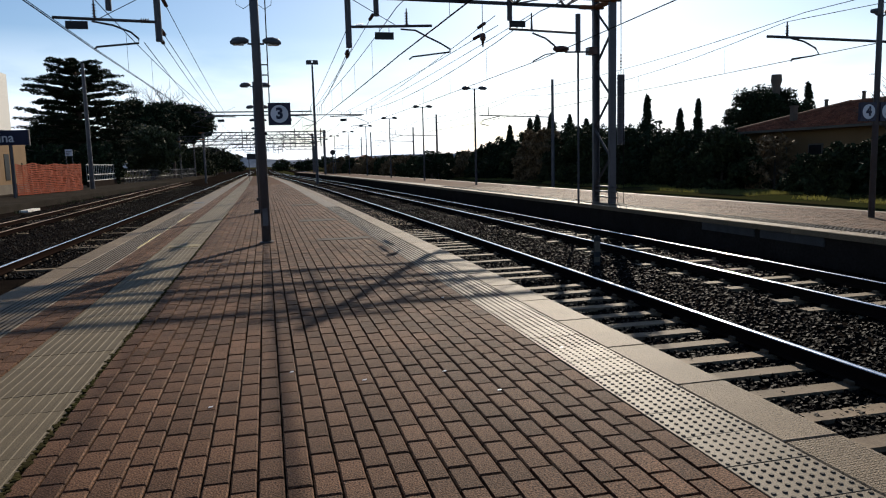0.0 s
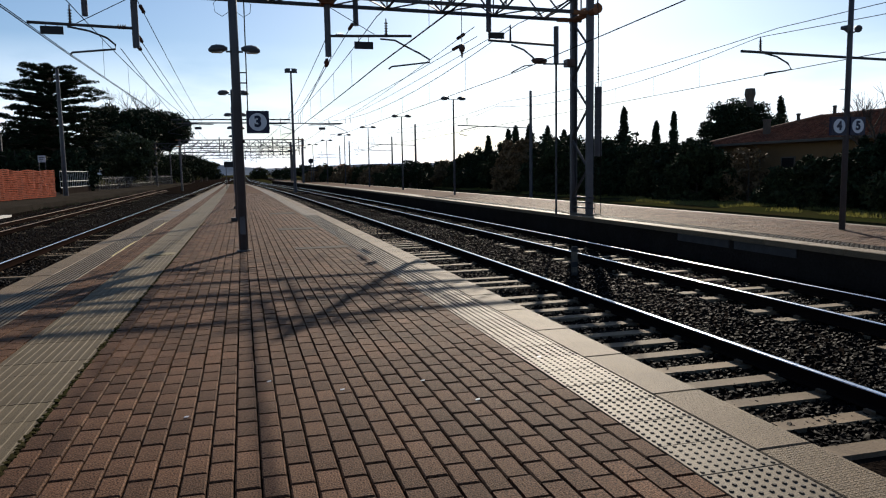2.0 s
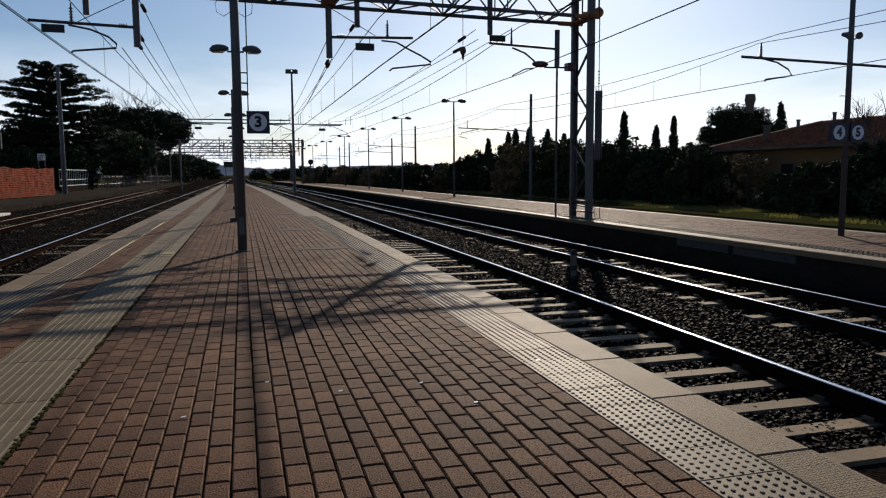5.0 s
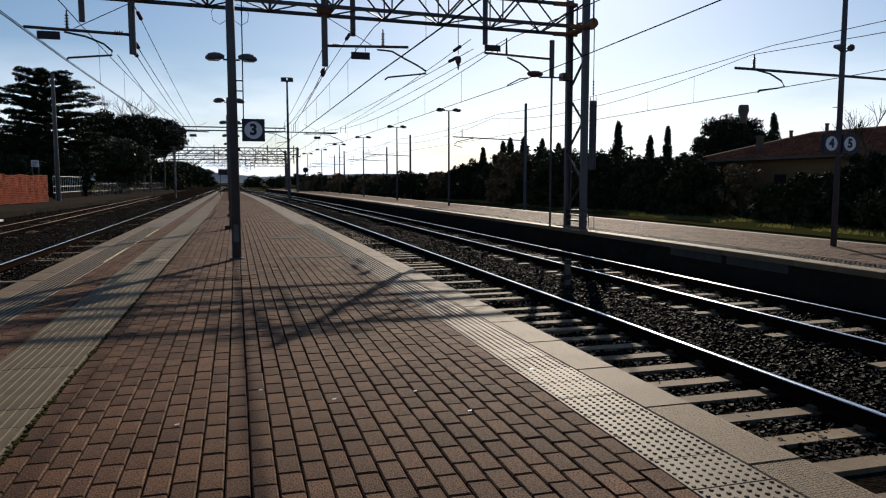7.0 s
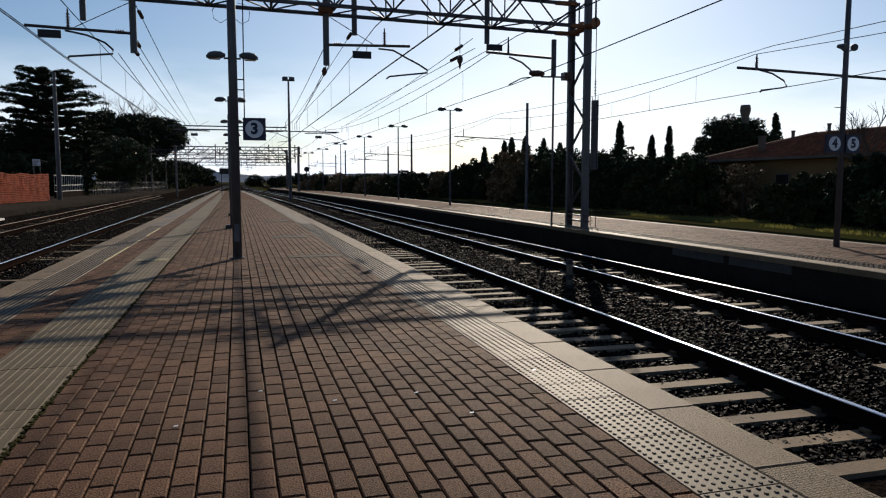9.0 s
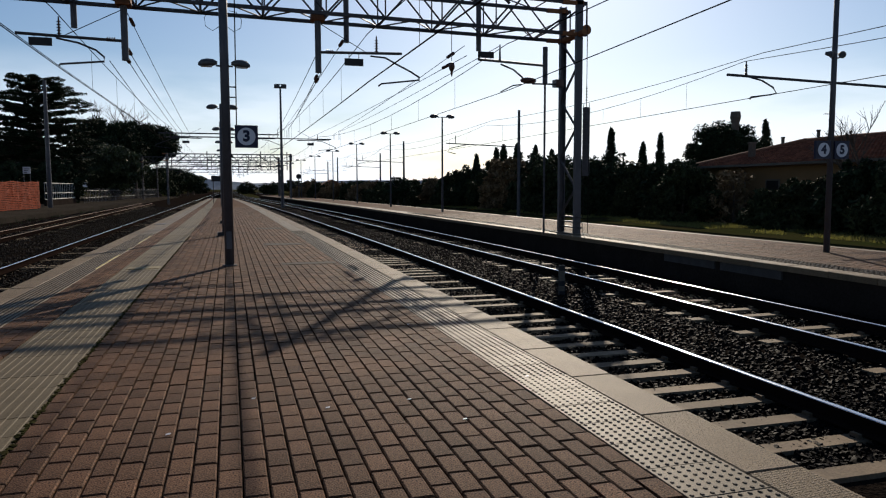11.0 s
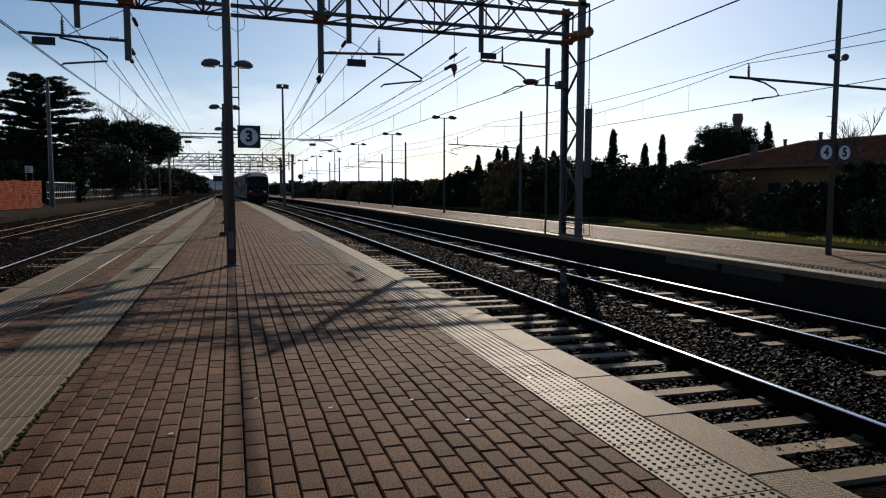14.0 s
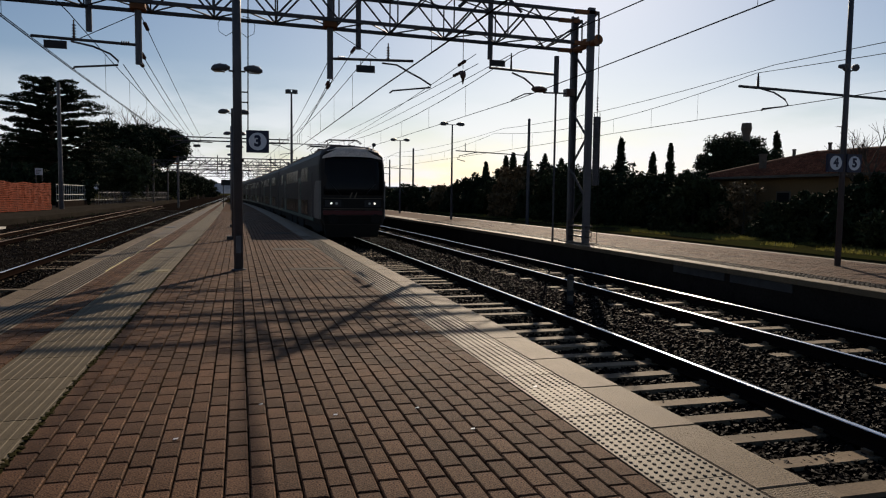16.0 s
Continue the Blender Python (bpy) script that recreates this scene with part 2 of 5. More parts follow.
def sweep(bm, prof, ys, closed=True):
    """A profile of (x, z) carried along the curve of the line."""
    rings = [[bm.verts.new((bx(x, y), y, z)) for x, z in prof] for y in ys]
    n = len(prof)
    for u, v in zip(rings, rings[1:]):
        for j in range(n if closed else n - 1):
            k = (j + 1) % n
            bm.faces.new((u[j], v[j], v[k], u[k]))
    if closed:
        bm.faces.new(rings[0])
        bm.faces.new(rings[-1][::-1])


def ball(bm, c, rx, ry, rz, seg=10, rows=6):
    ring = []
    for i in range(rows + 1):
        a = math.pi * i / rows
        ring.append([bm.verts.new((c[0] + rx * math.sin(a) * math.cos(k), c[1] + ry * math.sin(a) * math.sin(k), c[2] + rz * math.cos(a)))
                     for k in (2 * math.pi * j / seg for j in range(seg))])
    for u, v in zip(ring, ring[1:]):
        for j in range(seg):
            bm.faces.new((u[j], v[j], v[(j + 1) % seg], u[(j + 1) % seg]))
    bmesh.ops.remove_doubles(bm, verts=[w for w in ring[0] + ring[-1]], dist=1e-4)


def mesh_of(name, bm, material, smooth=False):
    bmesh.ops.recalc_face_normals(bm, faces=bm.faces[:])
    me = bpy.data.meshes.new(name)
    bm.to_mesh(me)
    bm.free()
    me.materials.append(material)
    if smooth:
        me.shade_smooth()
    return me


def part(name, bm, material, parent=None, label="", smooth=False):
    ob = new(name, mesh_of(name, bm, material, smooth))
    ob.parent = parent
    return tagged(ob, label)


def piece(name, me, parent, m):
    ob = new(name, me)
    ob.parent = parent
    ob.matrix_basis = m
    return ob


def thing(name, label, category, group="", kind="", m=None):
    ob = new(name)
    ob.empty_display_size = 0.2
    if m is not None:
        ob.matrix_basis = m
    return tagged(ob, label, category, group, kind)


def structure(name, bm, material, label, category="", smooth=False):
    return tagged(part(name, bm, material, None, "", smooth), label, category, "", "structure")


def soup(name, verts, faces, material, parent=None):
    me = bpy.data.meshes.new(name)
    me.from_pydata(verts, [], faces)
    me.materials.append(material)
    ob = new(name, me)
    ob.parent = parent
    return ob


def boxes(cs, hs):
    """Joined boxes without bottoms, from centres and half sizes."""
    cs, hs = np.asarray(cs, float), np.asarray(hs, float)
    k = np.array([(-1, -1, -1), (1, -1, -1), (1, 1, -1), (-1, 1, -1), (-.93, -.96, 1), (.93, -.96, 1), (.93, .96, 1), (-.93, .96, 1)])
    v = (cs[:, None, :] + hs[:, None, :] * k[None]).reshape(-1, 3)
    f = np.array([(4, 5, 6, 7), (0, 1, 5, 4), (1, 2, 6, 5), (2, 3, 7, 6), (3, 0, 4, 7)])
    return v.tolist(), (f[None] + 8 * np.arange(len(cs))[:, None, None]).reshape(-1, 4).tolist()


def leaf_soup(name, centres, radii, per, size, material, parent=None, seed=1, flat=0.0):
    """Many small pointed leaves round clump centres."""
    rg = np.random.default_rng(seed)
    c = np.repeat(np.asarray(centres, float), per, 0)
    r = np.repeat(np.asarray(radii, float), per, 0)
    n = len(c)
    d = rg.normal(size=(n, 3))
    d /= np.linalg.norm(d, axis=1)[:, None]
    p = c + d * r * (rg.random((n, 1)) ** 0.45)
    u = rg.normal(size=(n, 3))
    u[:, 2] *= 1 - flat
    u /= np.linalg.norm(u, axis=1)[:, None]
    w = np.cross(u, rg.normal(size=(n, 3)) * (1 - flat) + np.array([0, 0, flat * 2]))
    w /= np.linalg.norm(w, axis=1)[:, None] + 1e-9
    s = size * rg.uniform(0.55, 1.4, (n, 1))
    v = np.stack([p - u * s, p + w * s * 0.42, p + u * s, p - w * s * 0.42], 1).reshape(-1, 3)
    return soup(name, v.tolist(), np.arange(4 * n).reshape(-1, 4).tolist(), material, parent)


# ---------------- ground, tracks, platforms ----------------
YS = [-14, -8, -4, 0, 4, 8, 12, 16, 20, 25, 30, 36, 42, 50, 60, 70, 80, 95, 110, 130, 150, 175, 200, 230, 260, 300, 340, 400, 480, 600]
P1_YS = [y for y in YS if y <= 110] + [120.5]
P2_YS = [y for y in YS if y <= 150] + [165]
RAIL_Z = -0.50
TRACK_X = {"track_2": -9.35, "track_3": -5.09, "track_4": 4.72, "track_5": 8.56, "track_6": 18.4}

bm = bmesh.new()
gx = [-1500, -300, -80, -40, -20, 0, 20, 40, 80, 300, 1500]
gy = [-300, -60, 0, 60, 120, 200, 300, 500, 900, 2400]
grid = [[bm.verts.new((x, y, -0.95)) for x in gx] for y in gy]
for a, b in zip(grid, grid[1:]):
    for i in range(len(gx) - 1):
        bm.faces.new((a[i], a[i + 1], b[i + 1], b[i]))
ground = structure("ground", bm, M["soil"], "brown soil with weeds beside the railway", "ground")

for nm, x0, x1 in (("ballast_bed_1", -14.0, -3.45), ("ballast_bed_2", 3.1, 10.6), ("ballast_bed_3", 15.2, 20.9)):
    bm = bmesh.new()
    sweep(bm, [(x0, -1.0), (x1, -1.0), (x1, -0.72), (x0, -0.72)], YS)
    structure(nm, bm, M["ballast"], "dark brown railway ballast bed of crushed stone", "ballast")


bm = bmesh.new()
vr = []
for y in (-60, 0, 20, 40, 60, 90, 130, 200, 320):
    vr.append([bm.verts.new((x, y, z)) for x, z in ((20.6, -.97), (21.0, -.5), (23.5, -.45), (60, -.45), (64, -.97))])
for a, c in zip(vr, vr[1:]):
    for j in range(4):
        bm.faces.new((a[j], a[j + 1], c[j + 1], c[j]))
structure("verge", bm, M["soil"], "weedy earth verge beyond the far platform", "ground")


def rail_profile(c):
    h = [(-.075, 0), (.075, 0), (.075, .012), (.012, .03), (.012, .115), (.034, .125), (.034, .158), (-.034, .158), (-.034, .125), (-.012, .115), (-.012, .03), (-.075, .012)]
    return [(c + x, RAIL_Z - 0.163 + z) for x, z in h]


SLEEPER_BM = bmesh.new()
sv = box(SLEEPER_BM, -1.2, 1.2, -0.125, 0.125, -0.82, -0.672)
for v in sv[4:]:
    v.co.y *= 0.8
    v.co.x *= 0.985
for rx in (-0.7175, 0.7175):
    for dx in (-0.13, 0.09):
        box(SLEEPER_BM, rx + dx, rx + dx + 0.04, -0.05, 0.05, -0.672, -0.632)
SLEEPER = mesh_of("sleeper", SLEEPER_BM, M["sleeper"])


def track(name, cx, y_end, label, ys=YS):
    tr = thing(name, label, "railway track", "", "structure")
    for s in ((-0.7175, 0.7175) if name != "track_3" else (-0.775, 0.7175)):
        bm = bmesh.new()
        sweep(bm, rail_profile(cx + s), ys)
        rail = part("rail", bm, M["railside"], tr)
        bm = bmesh.new()
        c = cx + s
        sweep(bm, [(c - .0355, RAIL_Z - .014), (c - .034, RAIL_Z - .005), (c - .027, RAIL_Z + .0003), (c - .012, RAIL_Z + .0025), (c + .012, RAIL_Z + .0025),
                   (c + .027, RAIL_Z + .0003), (c + .034, RAIL_Z - .005), (c + .0355, RAIL_Z - .014)], ys)
        part("rail_head", bm, M["rusttop" if name == "track_1" else "railtop"], rail, "dull rusty rail head" if name == "track_1" else "polished shining rail head", True)
    y, k = 2.0, 0
    rg = random.Random(int(cx * 10))
    while y < y_end and k < 280:
        buried = rg.random() < (.5 if name == "track_4" else .75 if cx < 0 else .15)
        sink = rg.uniform(-.06, -.035) if buried else rg.uniform(-.012, .008)
        sink -= .028 * min(max((y - 14) / 16, 0), 1)
        piece("sleeper", SLEEPER, tr, pose(bx(cx, y) + rg.uniform(-.03, .03), y, sink, 0, 0, math.degrees(y * 2 * BEND) + rg.uniform(-.8, .8)))
        y += 0.6
        k += 1
    return tr


track("track_1", TRACK_X["track_2"], 110, "rusty brown railway track with worn sleepers", [y for y in YS if y <= 110])
track("track_2", TRACK_X["track_3"], 150, "railway track with polished rails on concrete sleepers")
track("track_3", TRACK_X["track_4"], 168, "railway track with shining rails beside the paved platform")
track("track_4", TRACK_X["track_5"], 168, "railway track with polished rails below the far platform")
track("track_5", TRACK_X["track_6"], 70, "railway track behind the far platform")

# loose ballast stones
rg = np.random.default_rng(5)


def stones(name, x0, x1, y0, y1, n, parent=None):
    xs, ys = rg.uniform(x0, x1, n), y0 + (y1 - y0) * rg.random(n) ** 1.5
    s = rg.uniform(0.011, 0.027, n)
    k = np.array([(-1, -1, -1), (1, -1, -1), (1, 1, -1), (-1, 1, -1), (-1, -1, 1), (1, -1, 1), (1, 1, 1), (-1, 1, 1)], float)
    v = k[None] * s[:, None, None] * rg.uniform(0.45, 1.15, (n, 8, 3))
    a = rg.uniform(0, 6.28, n)
    ca, sa = np.cos(a)[:, None], np.sin(a)[:, None]
    t = rg.normal(0, .5, n)[:, None]
    vx, vy, vz = v[..., 0] * ca - v[..., 1] * sa, v[..., 0] * sa + v[..., 1] * ca, v[..., 2]
    vz, vx = vz * np.cos(t) - vx * np.sin(t), vz * np.sin(t) + vx * np.cos(t)
    cx = xs - ys * ys * BEND
    v = np.stack([vx + cx[:, None], vy + ys[:, None], vz + rg.uniform(-.725, -.695, n)[:, None]], -1).reshape(-1, 3)
    f = np.array([(0, 3, 2, 1), (4, 5, 6, 7), (0, 1, 5, 4), (1, 2, 6, 5), (2, 3, 7, 6), (3, 0, 4, 7)])
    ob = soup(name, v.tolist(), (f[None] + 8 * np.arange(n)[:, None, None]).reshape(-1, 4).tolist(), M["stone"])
    return tagged(ob, "loose dark grey crushed ballast stones between the rails", "ballast", "", "stuff")


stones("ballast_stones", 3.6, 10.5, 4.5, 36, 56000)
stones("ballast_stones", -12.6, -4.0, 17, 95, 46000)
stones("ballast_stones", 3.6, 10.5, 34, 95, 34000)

# island platform under the camera
P1L, P1R = -3.37, 3.02
bm = bmesh.new()
sweep(bm, [(P1L + .06, -1.0), (P1R - .06, -1.0), (P1R - .06, -.125), (P1R - .36, -.125), (P1R - .36, -.035), (P1L + .36, -.035), (P1L + .36, -.125), (P1L + .06, -.125)], P1_YS)
platform_1 = structure("platform_1", bm, M["joint"], "brown block-paved station platform with pale concrete edges", "platform")
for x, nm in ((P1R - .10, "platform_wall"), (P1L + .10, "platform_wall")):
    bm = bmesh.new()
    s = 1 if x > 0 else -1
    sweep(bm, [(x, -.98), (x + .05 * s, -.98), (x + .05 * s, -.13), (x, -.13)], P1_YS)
    part(nm, bm, M["brickwall"], platform_1, "dark platform wall")

# opposite platform
P2L, P2R = 10.55, 15.15
bm = bmesh.new()
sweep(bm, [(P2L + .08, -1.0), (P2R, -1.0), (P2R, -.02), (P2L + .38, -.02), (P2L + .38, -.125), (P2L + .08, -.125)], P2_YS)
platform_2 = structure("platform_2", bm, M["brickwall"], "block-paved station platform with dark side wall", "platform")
bm = bmesh.new()
sweep(bm, [(P2L + .93, -.021), (P2R - .28, -.021), (P2R - .28, 0.0), (P2L + .93, 0.0)], [y for y in P2_YS if y >= 42])
part("far_paving", bm, M["paver_far"], platform_2)

# low platform on the west side
bm = bmesh.new()
prev = None
for y in [y for y in YS if 0 <= y <= 200]:
    e = -14.7 + .027 * min(max(y - 50, 0), 60)
    cur = [bm.verts.new((x, y, z)) for x, z in ((-46, -1.0), (e, -1.0), (e, -.36), (-46, -.36))]
    if prev:
        for j in range(4):
            bm.faces.new((prev[j], cur[j], cur[(j + 1) % 4], prev[(j + 1) % 4]))
    prev = cur
platform_3 = structure("platform_3", bm, M["gravel"], "low grey gravel platform with concrete edge", "platform")
for i in range(48):
    y = 36 + i * 2.0
    bm = bmesh.new()
    for q in box(bm, -.02, .24, y, y + 1.985, -.9, -.33):
        q.co.x += -14.7 + .027 * min(max(q.co.y - 50, 0), 60)
    part("edge_stone", bm, M["gravel"], platform_3)

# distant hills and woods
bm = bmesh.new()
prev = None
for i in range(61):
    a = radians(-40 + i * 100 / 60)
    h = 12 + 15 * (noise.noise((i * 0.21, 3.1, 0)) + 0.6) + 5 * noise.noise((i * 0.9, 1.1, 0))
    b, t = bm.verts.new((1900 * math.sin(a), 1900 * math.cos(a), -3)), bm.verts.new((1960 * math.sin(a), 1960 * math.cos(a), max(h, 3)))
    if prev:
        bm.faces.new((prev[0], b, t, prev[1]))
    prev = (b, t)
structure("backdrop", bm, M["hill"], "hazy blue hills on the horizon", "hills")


# ---------------- overhead line ----------------
PORTAL_Y = 22.5


def lattice(bm, xa, xb, ya, yb, z0, z1, pitch, w, rise=0.0):
    """Warren bracing with uprights on both faces, and zigzag bracing between them."""
    n = max(2, int((xb - xa) / pitch))
    zf = lambda x, z: z + rise * x
    for y in (ya, yb):
        for i in range(n):
            x, x2 = xa + pitch * i, xa + pitch * (i + 1)
            m = (x + x2) / 2
            bar(bm, (x, y, zf(x, z0)), (m, y, zf(m, z1)), w)
            bar(bm, (m, y, zf(m, z1)), (x2, y, zf(x2, z0)), w)
            bar(bm, (x, y, zf(x, z0)), (x, y, zf(x, z1)), w * .8)
        x = xa + pitch * n
        bar(bm, (x, y, zf(x, z0)), (xb, y, zf(xb, z1)), w)
        bar(bm, (xb, y, zf(xb, z0)), (xb, y, zf(xb, z1)), w)
    for i in range(n + 1):
        x = xa + pitch * i
        bar(bm, (x, ya, zf(x, z0)), (x, yb, zf(x, z0)), w)
        bar(bm, (x, ya, zf(x, z1)), (x, yb, zf(x, z1)), w * .8)
        if i < n:
            x2 = x + pitch
            m = (x + x2) / 2
            bar(bm, (x, yb, zf(x, z0)), (m, ya, zf(m, z0)), w * .8)
            bar(bm, (m, ya, zf(m, z0)), (x2, yb, zf(x2, z0)), w * .8)
            bar(bm, (x, ya, zf(x, z1)), (x2, yb, zf(x2, z1)), w * .8)


def portal(y, xl, xr, z0, z1, half, mast_l, mast_r, foot, w=0.042, pitch=1.78, shift=0.0, rise=0.0, chord=.05):
    """A lattice portal over the tracks, its beam square to them."""
    ob = thing("catenary_portal", "grey galvanised steel lattice portal carrying the overhead wires", "portal", "portals over the tracks", m=pose(shift, 0, 0))
    for yy in (y - half, y + half):
        for z in (z0, z1):
            bm = bmesh.new()
            for v in box(bm, xl, xr, yy - chord, yy + chord, z - chord, z + chord):
                v.co.z += rise * v.co.x
            part("beam_chord", bm, M["galv"], ob)
    bm = bmesh.new()
    lattice(bm, xl, xr, y - half, y + half, z0, z1, pitch, w, rise)
    part("beam_lattice", bm, M["galv"], ob)
    for mx in (mast_l, mast_r):
        za_, zb_ = z0 + rise * mx, z1 + rise * mx
        for yy in (y - half, y + half):
            bm = bmesh.new()
            s = -1 if yy < y else 1
            chan = [(-.11, -.07), (-.085, -.07), (-.085, .05), (.085, .05), (.085, -.07), (.11, -.07), (.11, .07), (-.11, .07)]
            lo, hi = ([bm.verts.new((mx + cx, yy + s * cy, z)) for cx, cy in chan] for z in (foot, zb_ + .15))
            for j in range(8):
                bm.faces.new((lo[j], lo[(j + 1) % 8], hi[(j + 1) % 8], hi[j]))
            bm.faces.new(hi)
            part("mast_leg", bm, M["paintpost"], ob)
        bm = bmesh.new()
        n = 6
        for i in range(n):
            za, zb = foot + .55 + (za_ - foot - .6) * i / n, foot + .55 + (za_ - foot - .6) * (i + 1) / n
            a, b = (y - half, y + half) if i % 2 else (y + half, y - half)
            bar(bm, (mx - .05, a, za), (mx - .05, b, zb), .07)
        for z in (foot + .2, foot + .38, foot + .55):
            box(bm, mx - .06, mx + .06, y - half - .25, y + half + .1, z, z + .05)
        part("mast_lattice", bm, M["galv"], ob)
        for z in (za_, zb_):
            for yy in (y - half, y + half):
                bm = bmesh.new()
                box(bm, mx - .6, mx + .14, yy - .07, yy + .07, z - .06, z + .06)
                part("corner_plate", bm, M["rust"], ob, "rust-stained corner plate")
        bm = bmesh.new()
        tube(bm, [(mx, y - half - .4, za_), (mx, y + half + .2, za_)], .1, 10)
        part("cross_tube", bm, M["rust"], ob, "rust-stained cross tube")
        bm = bmesh.new()
        box(bm, mx - .3, mx + .3, y - half - .3, y + half + .3, -1.0, foot + .03)
        part("footing", bm, M["concrete"], ob)
    return ob


def drop_tube(x, y, z0, z1, parent, r=0.095, collar=None):
    bm = bmesh.new()
    tube(bm, [(x, y, z0), (x, y, z1)], r, 10)
    part("drop_tube", bm, M["paintpost"], parent)
    if collar:
        for z in collar:
            bm = bmesh.new()
            box(bm, x - .2, x + .2, y - .2, y + .2, z - .11, z + .11)
            part("clamp", bm, M["rust"], parent, "rust-orange clamp block")


def cantilever(x, y, zarm, s, parent, reach=2.75, plate_dz=-.28, wire_dx=1.75, inward=False):
    """A bracket arm on a drop tube; s is the side to which it points."""
    f = lambda dx: x + s * dx
    bm = bmesh.new()
    tube(bm, [(f(0), y, zarm - .03), (f(reach), y, zarm + .05)], .042, 8)
    part("bracket_arm", bm, M["galv"], parent)
    bm = bmesh.new()
    if inward:
        tube(bm, [(f(1.75), y, zarm - .04), (f(1.2), y, zarm - .14), (f(.75), y, zarm - .32), (f(.55), y, zarm - .5), (f(.55), y, zarm - .62), (f(wire_dx - .05), y, zarm - .74), (f(wire_dx), y, zarm - .8)], .03, 6)
    else:
        tube(bm, [(f(reach * .62), y, zarm - .07), (f(reach * .8), y, zarm - .1), (f(reach * .95), y, zarm - .3), (f(reach * 1.1), y, zarm - .48), (f(reach * 1.22), y, zarm - .66),
              (f(reach * 1.22), y, zarm - .74), (f(wire_dx + .1), y, zarm - .9), (f(wire_dx), y, zarm - .98)], .028, 6)
    part("registration_arm", bm, M["galv"], parent)
    bm = bmesh.new()
    px = f(reach * (.78 if inward else .42))
    box(bm, px - .29, px + .29, y - .012, y + .012, zarm + plate_dz - .11, zarm + plate_dz + .11)
    tube(bm, [(px - .15, y, zarm + plate_dz), (px - .15, y, zarm)], .01, 4)
    tube(bm, [(px + .15, y, zarm + plate_dz), (px + .15, y, zarm)], .01, 4)
    part("number_plate_board", bm, M["black"], parent, "dark rectangular plate")
    bm = bmesh.new()
    ix = f(wire_dx - .05)
    tube(bm, [(ix, y, zarm), (ix, y, zarm + .55)], [.03, .02], 6)
    for i in range(5):
        tube(bm, [(ix, y, zarm + .08 + i * .08), (ix, y, zarm + .11 + i * .08)], [.065, .03], 8)
    part("insulator", bm, M["insulator"], parent)
    bm = bmesh.new()
    for i in range(4):
        tube(bm, [(f(.25 + i * .06), y, zarm), (f(.28 + i * .06), y, zarm)], [.075, .05], 8)
    part("insulator", bm, M["insulator"], parent)
    bm = bmesh.new()
    tube(bm, [(f(.02), y, zarm + .85), (f(reach * .55), y, zarm + .06)], .012, 5)
    part("stay_wire", bm, M["wire"], parent)


near = portal(PORTAL_Y, -13.17, 11.35, 6.75, 7.75, .6, -13.0, 11.08, 0.0, rise=-.0175)
for x, zl in ((-2.76, 5.17), (2.66, 5.06)):
    drop_tube(x, PORTAL_Y, zl, 8.1, near, .095, (6.75 - .0175 * x, 7.75 - .0175 * x))
for x, zl in ((-4.15, 6.12), (3.62, 6.12), (8.02, 6.08)):
    drop_tube(x, PORTAL_Y + .6, zl, 8.8, near, .085)
    for s in (-1, 1):
        bm = bmesh.new()
        bar(bm, (x, PORTAL_Y + .6, 8.65), (x + s * 1.1, PORTAL_Y + .6, 7.7), .08)
        part("brace", bm, M["galv"], near)
    bm = bmesh.new()
    tube(bm, [(x - .8, PORTAL_Y + .6, 8.5), (x + .8, PORTAL_Y + .6, 8.5)], .05, 6)
    part("cross_arm", bm, M["galv"], near)
cantilever(-2.76, PORTAL_Y, 5.74, -1, near, 2.75, -.15, wire_dx=1.72, inward=True)
cantilever(2.66, PORTAL_Y, 5.70, 1, near, 2.6, wire_dx=1.85)
bm = bmesh.new()
tube(bm, [(6.72, PORTAL_Y - .6, 6.6), (6.72, PORTAL_Y - .6, 5.5)], .012, 5)
ball(bm, (6.72, PORTAL_Y - .6, 5.32), .1, .1, .14)
tube(bm, [(6.72, PORTAL_Y - .6, 5.2), (6.72, PORTAL_Y - .6, 5.02)], [.05, .015], 6)
part("hanging_weight", bm, M["insulator"], near)

side_mast = thing("catenary_pole", "slim grey steel pole with bracket arm on the platform edge", "pole")
bm = bmesh.new()
tube(bm, [(10.36, PORTAL_Y + .45, 0), (10.36, PORTAL_Y + .45, 5.15)], .038, 8)
part("pole", bm, M["galv"], side_mast)
drop_tube(10.36, PORTAL_Y + .45, 5.1, 6.3, side_mast, .085)
bm = bmesh.new()
tube(bm, [(10.36, PORTAL_Y + .45, 5.68), (7.95, PORTAL_Y + .45, 5.78)], .042, 8)
part("bracket_arm", bm, M["galv"], side_mast)
bm = bmesh.new()
tube(bm, [(8.75, PORTAL_Y + .45, 5.66), (9.2, PORTAL_Y + .45, 5.5), (9.5, PORTAL_Y + .45, 5.28), (9.66, PORTAL_Y + .45, 5.1)], .03, 6)
tube(bm, [(9.5, PORTAL_Y + .45, 5.02), (9.2, PORTAL_Y + .45, 4.98), (8.75, PORTAL_Y + .45, 4.75)], .022, 6)
tube(bm, [(9.9, PORTAL_Y + .45, 5.06), (11.0, PORTAL_Y + .45, 5.08)], .03, 6)
part("registration_arm", bm, M["galv"], side_mast)
bm = bmesh.new()
ball(bm, (9.75, PORTAL_Y + .45, 5.16), .3, .16, .11)
part("insulator_head", bm, M["insulator"], side_mast)
bm = bmesh.new()
box(bm, 10.7, 11.0, PORTAL_Y + .3, PORTAL_Y + .6, 4.98, 5.22)
part("insulator_box", bm, M["insulator"], side_mast)
bm = bmesh.new()
